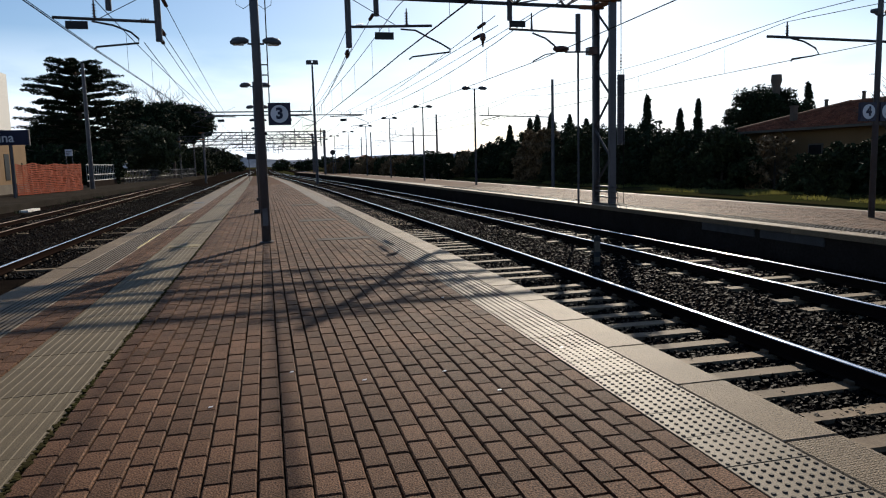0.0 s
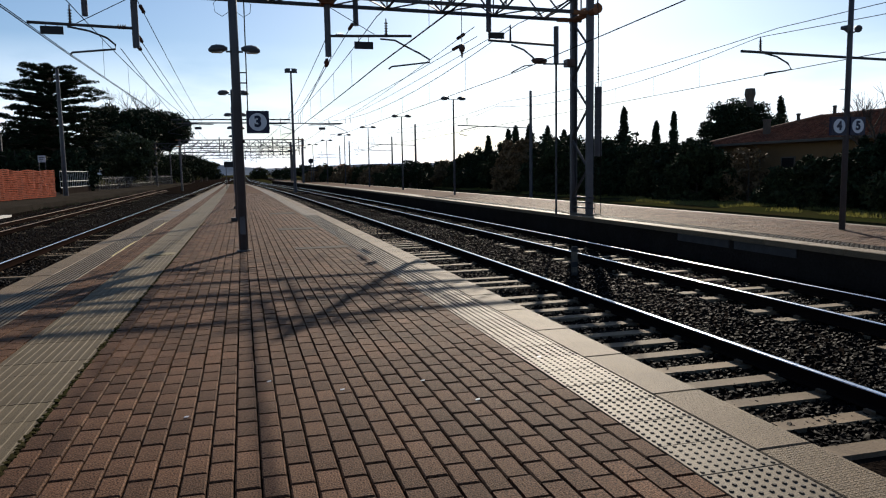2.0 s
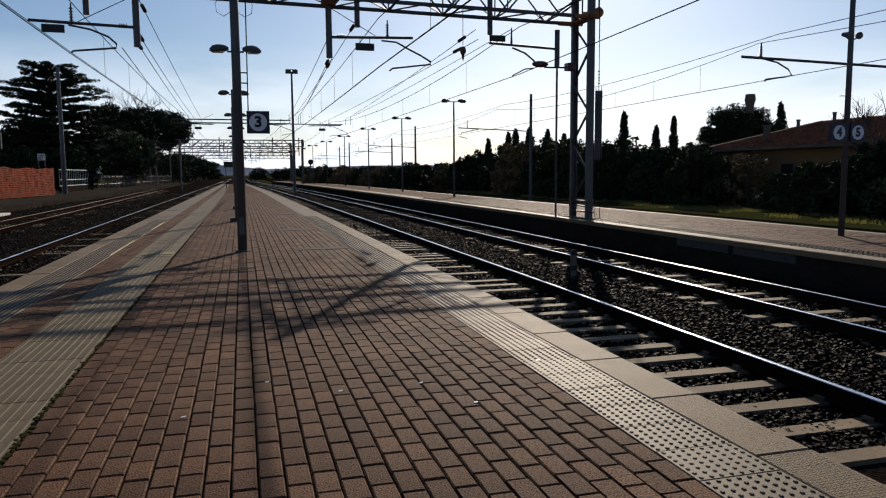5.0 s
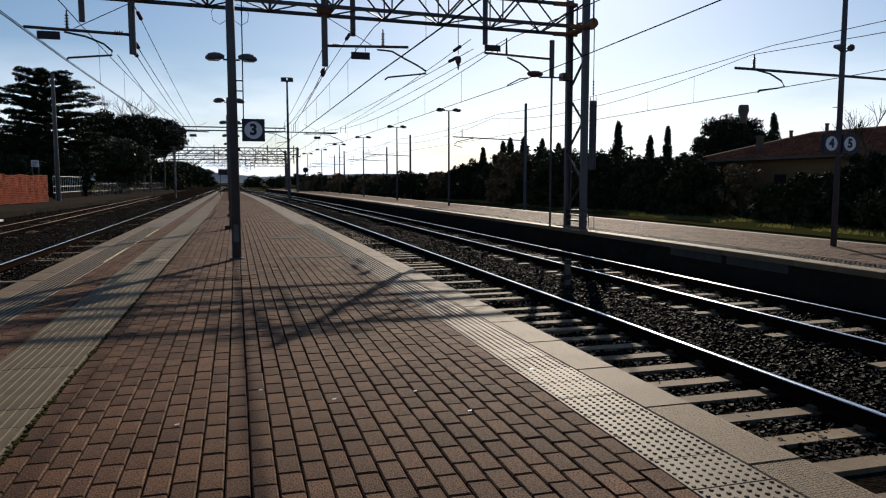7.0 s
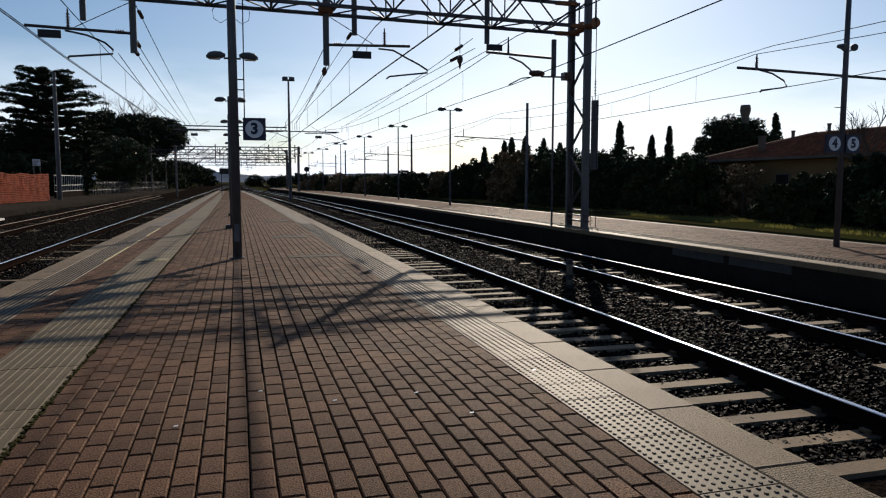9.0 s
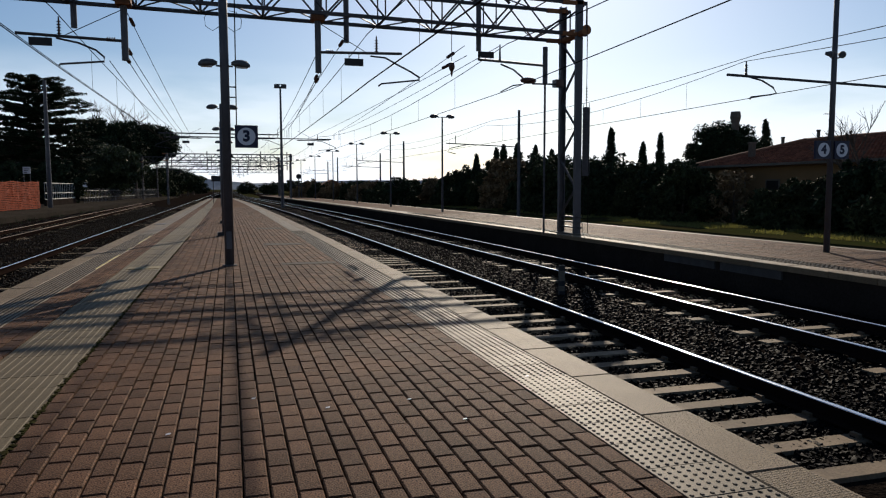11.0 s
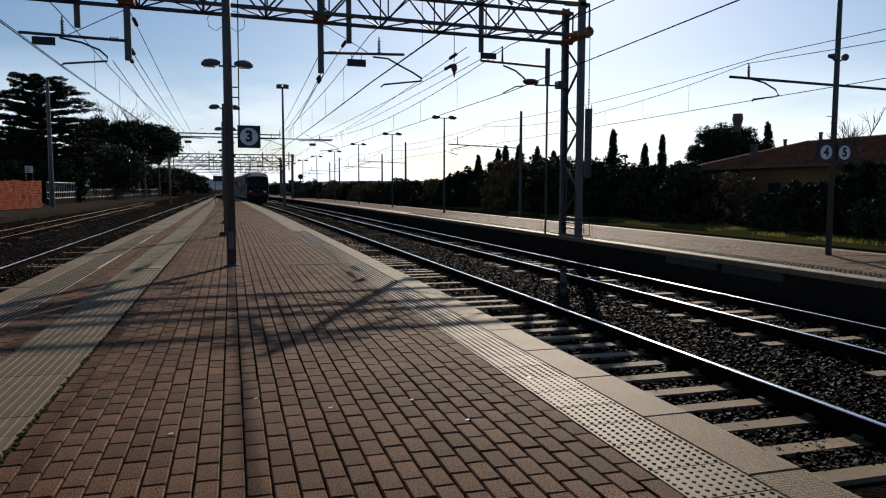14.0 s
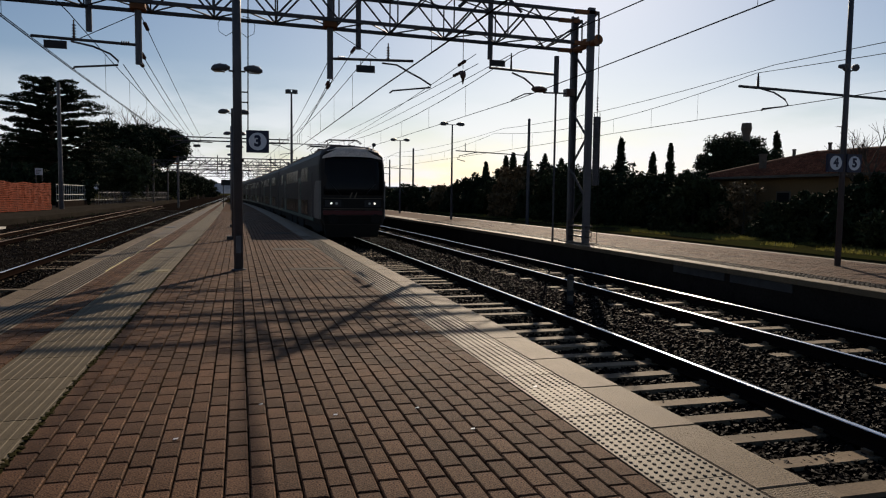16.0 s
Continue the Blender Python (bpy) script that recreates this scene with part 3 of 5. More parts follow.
box(bm, 7.95, 8.5, PORTAL_Y + .43, PORTAL_Y + .455, 5.84, 6.04)
for px in (8.0, 8.4):
    tube(bm, [(px, PORTAL_Y + .45, 5.76), (px, PORTAL_Y + .45, 5.95)], .012, 4)
tube(bm, [(8.72, PORTAL_Y + .45, 5.74), (8.72, PORTAL_Y + .45, 6.3)], [.04, .02], 6)
part("plate", bm, M["black"], side_mast, "dark rectangular plate")

# bracket arm over the track behind the far platform
east = thing("catenary_mast", "grey steel mast with a long bracket arm", "mast", "masts along the line")
bm = bmesh.new()
tube(bm, [(25.6, PORTAL_Y, -1), (25.6, PORTAL_Y, 7.4)], [.16, .11], 10)
part("mast", bm, M["galv"], east)
bm = bmesh.new()
tube(bm, [(25.6, PORTAL_Y, 5.41), (17.3, PORTAL_Y, 5.60)], .05, 8)
part("bracket_arm", bm, M["galv"], east)
bm = bmesh.new()
tube(bm, [(18.25, PORTAL_Y, 5.55), (18.8, PORTAL_Y, 5.45), (19.3, PORTAL_Y, 5.22), (19.45, PORTAL_Y, 5.02), (19.2, PORTAL_Y, 4.95), (18.35, PORTAL_Y, 4.84), (18.3, PORTAL_Y, 4.76)], .03, 6)
part("registration_arm", bm, M["galv"], east)
bm = bmesh.new()
tube(bm, [(18.1, PORTAL_Y, 5.58), (18.1, PORTAL_Y, 6.12)], [.05, .02], 6)
for i in range(5):
    tube(bm, [(18.1, PORTAL_Y, 5.64 + i * .08), (18.1, PORTAL_Y, 5.67 + i * .08)], [.07, .03], 8)
part("insulator", bm, M["insulator"], east)

# second row: one mast between the tracks with two arms
T2 = 67.0
tmast = thing("catenary_mast", "steel mast on the platform with arms over both tracks", "mast", "masts along the line")
mx = bx(-0.35, T2)
bm = bmesh.new()
tube(bm, [(mx, T2, 0), (mx, T2, 7.4)], [.14, .1], 8)
part("mast", bm, M["paintpost"], tmast)
for z in (6.35, 6.05):
    bm = bmesh.new()
    box(bm, mx - 5.1 if z > 6.2 else mx - 4.0, mx + 5.0, T2 - .05, T2 + .05, z - .05, z + .05)
    part("cross_arm", bm, M["galv"], tmast)
for s in (-1, 1):
    cantilever(mx + s * 1.6, T2, 5.95, s, tmast, 3.1, -.35, 2.6)
bm = bmesh.new()
box(bm, mx + 5.0, mx + 9.7, T2 - .04, T2 + .04, 5.98, 6.06)
part("outer_arm", bm, M["galv"], tmast)
cantilever(mx + 6.6, T2, 5.9, 1, tmast, 2.9, -.35, 1.9)

for py, xl, xr, zt in ((112, -8.2, 9.7, 6.6), (138, -14, 9.9, 7.2), (170, -14, 12.5, 7.4), (205, -14, 16, 7.6), (245, -15, 18, 7.6)):
    portal(py, xl, xr, zt - .95, zt, .5, xl + .2, xr - .2, -.9, .05, 2.0, bx(0, py) * .6)
    hang = thing("hanging_bracket", "grey bracket tubes hanging from a lattice portal", "bracket", "brackets on far portals")
    for cx in (-9.35, -5.09, 4.72, 8.56):
        if xl < cx < xr:
            cx = bx(cx, py)
            bm = bmesh.new()
            tube(bm, [(cx + 1.9, py, zt - 2.3), (cx + 1.9, py, zt + .4)], .08, 6)
            tube(bm, [(cx + 1.9, py, zt - 1.6), (cx - .8, py, zt - 1.5)], .05, 6)
            tube(bm, [(cx + .6, py, zt - 1.65), (cx - .7, py, zt - 2.2), (cx + .3, py, zt - 2.3)], .035, 6)
            part("bracket_tube", bm, M["galv"], hang)

# slim masts of the track behind the far platform
for y, x0, top in ((50, 20.75, 7.25), (83, 20.2, 7.0), (104, 22.0, 6.6), (128, 19.7, 7.0), (150, 21.4, 7.0)):
    em = thing("catenary_mast", "slim dark steel mast with a bracket arm in the grass", "mast", "masts along the line", m=pose(bx(0, y), 0, 0))
    bm = bmesh.new()
    tube(bm, [(x0, y, -1), (x0, y, top)], [.15, .1], 8)
    part("mast", bm, M["paintpost"], em)
    bm = bmesh.new()
    tube(bm, [(x0, y, 4.55), (x0 - 5.6, y, 4.75)], .04, 6)
    tube(bm, [(x0 - 4.9, y, 4.7), (x0 - 4.9, y, 5.3)], .03, 6)
    tube(bm, [(x0 - 3.9, y, 4.7), (x0 - 5.3, y, 4.4), (x0 - 5.5, y, 4.15), (x0 - 4.9, y, 4.0)], .03, 6)
    part("bracket_arm", bm, M["galv"], em)
wm = thing("catenary_mast", "tall dark grey mast on the low platform", "mast", "masts along the line")
bm = bmesh.new()
tube(bm, [(-17.9, 83, -.4), (-17.9, 83, 12.6)], [.25, .16], 10)
part("mast", bm, M["paintpost"], wm)


def span(name, x, zs, ys, label, r=0.011, droppers=None, stag=0.0, first=0.0):
    """A wire from support to support; zs is its height, and the sag in the middle."""
    ob = thing(name, label, "wire", "overhead wires")
    bm = bmesh.new()
    pts = []
    z, sag = zs
    for i, (a, b) in enumerate(zip(ys, ys[1:])):
        for k in range(10):
            u = k / 10
            y = a + (b - a) * u
            s = stag * ((1 - u) * (-1) ** i - u * (-1) ** i) + (first * (1 - u) if i == 0 else 0)
            pts.append((bx(x + s, y), y, z - sag * 4 * u * (1 - u)))
    pts.append((bx(x, ys[-1]), ys[-1], z))
    tube(bm, pts, r, 5)
    part("wire", bm, M["wire"], ob)
    if droppers:
        bm = bmesh.new()
        for i, (a, b) in enumerate(zip(ys, ys[1:])):
            for k in range(1, 8):
                u = k / 8
                y = a + (b - a) * u
                s = stag * ((1 - u) * (-1) ** i - u * (-1) ** i) + (first * (1 - u) if i == 0 else 0)
                tube(bm, [(bx(x + s, y), y, droppers), (bx(x + s, y), y, z - sag * 4 * u * (1 - u))], .006, 4)
        tagged(part("dropper", bm, M["wire"], ob), kind="stuff")
    return ob


SUP = [-26, 22.5, 67, 112, 138, 170, 205, 245]
for x, zc, zm, st, fi in ((-4.45, 4.98, 6.5, .12, 0), (4.45, 4.84, 6.3, .18, 0), (8.8, 4.74, 6.25, -.1, -2.3)):
    span("contact_wire", x, (zc, 0.0), SUP, "dark copper contact wire over the track", .013, None, st, fi)
    span("contact_wire", x + .04, (zc + .012, 0.0), SUP, "dark copper contact wire over the track", .010, None, st, fi)
    span("messenger_wire", x, (zm, 0.75 if x > 8 else .35), SUP, "dark messenger wire with thin droppers", .014, zc, st, fi)
SUP5 = [-26, 22.5, 50, 83, 104, 128]
span("contact_wire", 18.3, (4.76, 0), SUP5, "dark copper contact wire over the track", .013, None, .1)
span("messenger_wire", 18.2, (6.1, .7), SUP5, "dark messenger wire with thin droppers", .012, 4.76, .1)
for x, z, sag in ((18.9, 6.45, .3),):
    span("feeder_wire", x, (z, sag), SUP5, "thin feeder wire along the line", .013)


def stretch(a, b, sag=.12, r=.012):
    """One wire from the near portal to the next row of masts."""
    ob = thing("feeder_wire", "thin feeder wire along the line", "wire", "overhead wires")
    a, b = Vector(a), Vector(b)
    bm = bmesh.new()
    tube(bm, [a.lerp(b, k / 10) - Vector((0, 0, sag * 4 * k / 10 * (1 - k / 10))) for k in range(11)], r, 5)
    part("wire", bm, M["wire"], ob)
    return a, b


def insulator_string(a, b, u, n=7):
    """Ribbed discs on a wire."""
    ob = thing("insulator_string", "dark ribbed insulator string on an overhead wire", "insulator", "insulator strings")
    d = (b - a).normalized()
    p = a.lerp(b, u)
    bm = bmesh.new()
    prof = []
    for k in range(n):
        for o, w in ((0, .025), (.05, .06), (.08, .025)):
            prof.append((p + d * (k * .13 + o), w))
    tube(bm, [q for q, _ in prof], [w for _, w in prof], 8)
    part("insulator_body", bm, M["insulator"], ob)


for a, b, u in (((-2.74, 22.6, 5.57), (-3.94, 67, 6.5), .0), ((-2.78, 22.6, 5.32), (-4.40, 67, 6.6), .0), ((-3.17, 22.5, 5.14), (-5.32, 67, 6.45), None),
                ((-2.74, 22.6, 6.65), (-3.3, 67, 6.35), .02), ((2.63, 22.6, 5.64), (4.18, 67, 6.75), None), ((2.70, 22.6, 5.12), (5.18, 67, 6.9), .02),
                ((2.76, 22.6, 5.08), (5.0, 67, 6.7), .03), ((7.33, 22.5, 6.10), (9.24, 67, 6.5), .02), ((7.41, 22.5, 5.80), (6.93, 67, 6.1), .03),
                ((8.52, 22.5, 6.15), (9.70, 67, 6.7), None), ((3.6, 22.9, 6.3), (4.55, 67, 6.62), .01)):
    a, b = stretch(a, b)
    if u is not None:
        insulator_string(a, b, u + .01)
    bm = bmesh.new()
    tube(bm, [(b.x, T2, 6.02), (b.x, T2, b.z + .06)], .022, 6)
    part("wire_pin", bm, M["galv"], tmast)


# ---------------- lamp posts and signs ----------------
def lamp_head(parent, s, z, big=1.0, reach=.13):
    bm = bmesh.new()
    prof = [(.0, .035, .05), (.08, .085, .10), (.2, .105, .13), (.3, .09, .11), (.36, .03, .03)]
    rings = []
    for d, h, w in prof:
        x = s * (reach + d * big)
        tilt = -.03 * d * 3
        rings.append([bm.verts.new((x, w * big * c, z + tilt + hh * h * big)) for c, hh in ((-1, -.15), (-.8, .55), (0, 1.0), (.8, .55), (1, -.15), (.6, -.5), (-.6, -.5))])
    for u, v in zip(rings, rings[1:]):
        for j in range(7):
            bm.faces.new((u[j], u[(j + 1) % 7], v[(j + 1) % 7], v[j]))
    bm.faces.new(rings[0])
    bm.faces.new(rings[-1])
    h = part("lamp_head", bm, M["lamp"], parent, "", True)
    bm = bmesh.new()
    box(bm, min(s * (reach + .1 * big), s * (reach + .3 * big)), max(s * (reach + .1 * big), s * (reach + .3 * big)), -.07 * big, .07 * big, z - .075 * big, z - .05 * big)
    part("lamp_glass", bm, M["lampglass"], h)


def platform_lamp(z_lamp, top, r, label):
    ob = thing("platform_lamp", label, "lamp post", "lamp posts on the platform")
    bm = bmesh.new()
    tube(bm, [(0, 0, 0), (0, 0, top)], [r, r * .86], 16)
    part("pole", bm, M["paintpost"], ob, "", True)
    bm = bmesh.new()
    tube(bm, [(-.16, 0, z_lamp - .05), (.16, 0, z_lamp - .05)], .018, 8)
    part("lamp_arm", bm, M["paintpost"], ob)
    bm = bmesh.new()
    tube(bm, [(0, 0, 0.004), (0, 0, .03)], [r * 1.6, r * 1.5], 14)
    part("base_plate", bm, M["galv"], ob)
    bm = bmesh.new()
    box(bm, -r * .55, r * .55, -r * 1.12, -r * .9, .35, .7)
    part("access_door", bm, M["paintpost"], ob)
    for s in (-1, 1):
        lamp_head(ob, s, z_lamp)
    return ob


def disc(bm, c, r0, r1, y0, y1, n=32):
    """A flat ring or disc facing along y."""
    vs = []
    for i in range(n):
        a = 2 * math.pi * i / n
        vs.append([bm.verts.new((c[0] + r * math.cos(a), y, c[1] + r * math.sin(a))) for y in (y0, y1) for r in (r0, r1)])
    for i in range(n):
        u, v = vs[i], vs[(i + 1) % n]
        for a, b in ((0, 1), (1, 3), (3, 2), (2, 0)):
            bm.faces.new((u[a], u[b], v[b], v[a]))


def lettering(text, size, loc, material, parent, bold=0.0, rot=(90, 0, 0)):
    cu = bpy.data.curves.new("lettering", "FONT")
    cu.body, cu.size, cu.align_x, cu.align_y, cu.extrude, cu.offset = text, size, "CENTER", "CENTER", .002, bold
    tmp = bpy.data.objects.new("lettering", cu)
    scene.collection.objects.link(tmp)
    me = bpy.data.meshes.new_from_object(tmp.evaluated_get(bpy.context.evaluated_depsgraph_get()))
    bpy.data.objects.remove(tmp)
    me.materials.append(material)
    ob = new("lettering", me)
    ob.parent = parent
    ob.matrix_basis = pose(*loc, *rot)
    return ob


def number_sign(x, y, z, size, number, parent):
    bm = bmesh.new()
    box(bm, x - size / 2, x + size / 2, y - .04, y + .04, z - size / 2, z + size / 2)
    p = part("sign_panel", bm, M["signblue"], parent, "dark blue sign panel")
    bm = bmesh.new()
    disc(bm, (x, z), 0.0005, size * .395, y - .044, y - .041)
    part("sign_disc", bm, M["white"], p, "white disc")
    lettering(number, size * .66, (x, y - .047, z), M["signblue"], p, .014)


post1 = platform_lamp(4.0, 8.2, .092, "grey painted steel lamp post with twin lamps and number sign")
post1.matrix_basis = pose(-.055, 15.06, 0)
bm = bmesh.new()
tube(bm, [(.20, 0, 2.75), (.22, 0, 5.2), (.24, 0, 8.2)], .013, 6)
for z in (3.35, 3.55):
    tube(bm, [(.05, 0, z), (.21, 0, z)], .014, 6)
for s in (-1, 1):
    tube(bm, [(s * .06, 0, 4.72), (s * .2, 0, 4.62), (s * .33, 0, 4.7), (s * .35, 0, 4.86), (s * .25, 0, 5.0), (s * .12, 0, 5.02)], .006, 5)
tube(bm, [(.03, -.02, 2.2), (.12, -.02, 2.2)], .03, 6)
part("conduit", bm, M["wire"], post1)
number_sign(.385, -.05, 2.58, .44, "3", post1)

post2 = platform_lamp(4.2, 4.3, .10, "grey steel lamp post with twin lamps on the paving")
post2.matrix_basis = pose(-.2, 24.9, 0)
bm = bmesh.new()
box(bm, -.25, .0, -.12, .12, .004, .12)
part("foot_box", bm, M["black"], post2)
for y in (34, 43.5, 53, 63, 74, 86, 99):
    copy_thing(post2, pose(bx(-.13, y), y, 0))

# hanging information board further along
board = thing("information_board", "dark platform information board on a grey frame", "sign")
bm = bmesh.new()
box(bm, bx(-.36, 80) - 1.05, bx(-.36, 80) + 1.05, 79.9, 80.1, 2.3, 2.9)
part("panel", bm, M["black"], board)
for s in (-.85, .85):
    bm = bmesh.new()
    tube(bm, [(bx(-.36, 80) + s, 80, 0), (bx(-.36, 80) + s, 80, 2.3)], .04, 6)
    part("leg", bm, M["galv"], board)

# lamps of the far platform
lamp2 = thing("street_lamp", "slim grey lamp post with two flat lamp heads", "lamp post", "lamps on the far platform")
bm = bmesh.new()
tube(bm, [(0, 0, 0), (0, 0, 6.05)], [.075, .045], 10)
part("pole", bm, M["galv"], lamp2)
bm = bmesh.new()
tube(bm, [(-.35, 0, 6.05), (.35, 0, 6.05)], .025, 6)
part("lamp_arm", bm, M["galv"], lamp2)
for s in (-1, 1):
    lamp_head(lamp2, s, 6.1, 1.5, .28)
lamp2.matrix_basis = pose(bx(13.42, 44.7), 44.7, 0)
for y in (59.3, 74, 89, 104, 119, 134, 149):
    copy_thing(lamp2, pose(bx(13.45, y), y, 0))

# tall lighting tower
tower = thing("lighting_mast", "tall slim steel floodlight mast between the tracks", "mast")
ty, tx = 86, bx(7.05, 86)
bm = bmesh.new()
tube(bm, [(tx, ty, -.9), (tx, ty, 13.2)], [.2, .1], 10)
part("mast", bm, M["paintpost"], tower)
bm = bmesh.new()
box(bm, tx - .7, tx + .7, ty - .06, ty + .06, 13.0, 13.1)
box(bm, tx - .55, tx + .55, ty - .06, ty + .06, 13.45, 13.5)
part("head_frame", bm, M["paintpost"], tower)
for s in (-.65, -.3, .3, .65):
    bm = bmesh.new()
    box(bm, tx + s * .8 - .165, tx + s * .8 + .165, ty - .22, ty + .1, 13.1, 13.44)
    part("floodlight", bm, M["lamp"], tower)

# pole with the 4 and 5 signs
pole45 = thing("sign_pole", "slim grey steel pole with two round-numbered blue signs", "pole", m=pose(13.62, 13.9, 0))
bm = bmesh.new()
tube(bm, [(0, 0, 0), (0, 0, 8.0)], [.072, .055], 12)
part("pole", bm, M["paintpost"], pole45, "", True)
number_sign(-.285, -.05, 2.42, .42, "4", pole45)
number_sign(.245, -.05, 2.42, .42, "5", pole45)
for s in (-1, 1):
    bm = bmesh.new()
    tube(bm, [(0, 0, 4.52), (s * .14, -.02, 4.58), (s * .2, -.05, 4.6)], .02, 6)
    tube(bm, [(s * .13, -.1, 4.62), (s * .2, .06, 4.66)], [.085, .04], 10)
    part("loudspeaker", bm, M["lamp"], pole45)

# trackside signal beyond the platforms
sig = thing("railway_signal", "dark railway signal with round head and ladder platform", "signal")
sx, sy = 10.8, 121.0
bm = bmesh.new()
tube(bm, [(sx, sy, -.8), (sx, sy, 3.4)], .09, 8)
part("post", bm, M["paintpost"], sig)
bm = bmesh.new()
tube(bm, [(sx, sy - .12, 3.5), (sx, sy + .12, 3.5)], .42, 16)
part("signal_head", bm, M["black"], sig)
bm = bmesh.new()
box(bm, sx - 1.0, sx + 1.0, sy - .3, sy + .3, 1.9, 2.05)
part("signal_platform", bm, M["black"], sig)
for s in (-.9, 0, .9):
    bm = bmesh.new()
    tube(bm, [(sx + s, sy - .28, 2.05), (sx + s, sy - .28, 2.9)], .025, 5)
    part("guard_post", bm, M["black"], sig)

# striped stake between the tracks
stake = thing("marker_stake", "short stake with black and white stripes between the tracks", "marker")
for i in range(6):
    bm = bmesh.new()
    x, y = 6.7, 13.9
    box(bm, x - .06, x + .06, y - .03, y + .03, -.75 + i * .11, -.75 + (i + 1) * .11)
    part("stripe", bm, M["concrete"] if i in (1, 3, 4) else M["black"], stake)


# ---------------- trees and shrubs ----------------
def trunk_mesh(parent, x, y, z0, h, r, limbs, spread, seed, start=.45):
    rg = random.Random(seed)
    bm = bmesh.new()
    pts = [(x + rg.uniform(-.03, .03) * h * u, y + rg.uniform(-.03, .03) * h * u, z0 + h * u) for u in (0, .15, .35, .6, .8, 1)]
    tube(bm, pts, [r * 1.25, r, r * .8, r * .55, r * .32, r * .1], 8)
    ends = []
    for i in range(limbs):
        u = start + (1 - start) * i / max(limbs, 1)
        a = rg.uniform(0, 6.28)
        l = spread * rg.uniform(.6, 1) * (1.15 - .5 * u)
        p = Vector((x, y, z0 + h * u))
        q = p + Vector((math.cos(a) * l * .5, math.sin(a) * l * .5, l * .18))
        e = p + Vector((math.cos(a) * l, math.sin(a) * l, l * rg.uniform(.2, .45)))
        tube(bm, [p, q, e], [r * .35 * (1.2 - u), r * .2, r * .05], 5)
        ends.append((q, e))
    part("trunk", bm, M["bark"], parent)
    return ends


def shrub(x, y, r, h, material, seed, name="shrub", label="dark dense evergreen shrub at the edge of the grass", per=34, clumps=70, size=.13, z0=-.95, group="shrubs along the line"):
    rg = random.Random(seed)
    ob = thing(name, label, "shrub", group)
    ends = trunk_mesh(ob, x, y, z0, h * .75, .09, 6, r * .8, seed, .2)
    cs, rs = [], []
    for i in range(clumps):
        a, u = rg.uniform(0, 6.28), rg.random()
        zz = rg.random()
        rr = r * (.35 + .65 * math.sqrt(u)) * (1 - .55 * max(0, zz - .45) / .55)
        cs.append((x + rr * math.cos(a), y + rr * math.sin(a), z0 + .15 + zz * (h - .3) * rg.uniform(.85, 1.06)))
        k = rg.uniform(.22, .5) * max(r, 1) * .55
        rs.append((k, k, k * .9))
    leaf_soup("foliage", cs, rs, per, size, material, ob, seed)
    return ob


def cypress(x, y, h, r, seed, label="tall narrow dark green cypress tree"):
    rg = random.Random(seed)
    ob = thing("cypress_tree", label, "tree", "cypresses")
    trunk_mesh(ob, x, y, -.95, h * .9, .14, 5, r * .5, seed, .15)
    cs, rs = [], []
    for i in range(190):
        u = (i + rg.random()) / 190
        w = r * (1 - u) ** .55 * (1 if u > .12 else .7) * rg.uniform(.8, 1.05) + .04
        a = rg.uniform(0, 6.28)
        rr = w * math.sqrt(rg.random()) * .85
        cs.append((x + rr * math.cos(a), y + rr * math.sin(a), -.7 + u * h))
        rs.append((.12 + w * .22, .12 + w * .22, .4))
    leaf_soup("foliage", cs, rs, 26, .15, M["leafdark"], ob, seed)
    return ob


def cedar(x, y, h, r, seed):
    rg = random.Random(seed)
    ob = thing("cedar_tree", "large dark cedar with flat layered branches", "tree")
    bm = bmesh.new()
    tube(bm, [(x, y, -.95), (x + .1, y, h * .4), (x - .1, y, h * .75), (x, y, h - .95)], [.6, .45, .25, .06], 10)
    cs, rs = [], []
    lv = 18
    for k in range(lv):
        u = .13 + .85 * k / (lv - 1)
        z = -.95 + h * u
        w = r * (1.0 if u < .68 else 1.0 - .42 * ((u - .68) / .32) ** 1.6) * rg.uniform(.78, 1.12)
        n = 9 if u < .8 else 6
        a0 = rg.uniform(0, 6.28)
        for j in range(n):
            a = a0 + 6.28 * j / n + rg.uniform(-.3, .3)
            l = w * rg.uniform(.62, 1.12)
            p, e = Vector((x, y, z - .5)), Vector((x + l * math.cos(a), y + l * math.sin(a), z + rg.uniform(-.35, .5)))
            tube(bm, [p, (p + e) / 2 + Vector((0, 0, .35)), e], [.13, .09, .03], 5)
            for q in range(8):
                t = .28 + .76 * q / 7
                c = p.lerp(e, t) + Vector((rg.uniform(-.6, .6), rg.uniform(-.6, .6), rg.uniform(.1, .42)))
                cs.append(tuple(c))
                s = (.5 + .5 * t) * rg.uniform(.6, 1.1)
                rs.append((s * 1.1, s * 1.1, .26))
    part("trunk", bm, M["bark"], ob)
    leaf_soup("foliage", cs, rs, 115, .18, M["leafdark"], ob, seed, .5)
    return ob


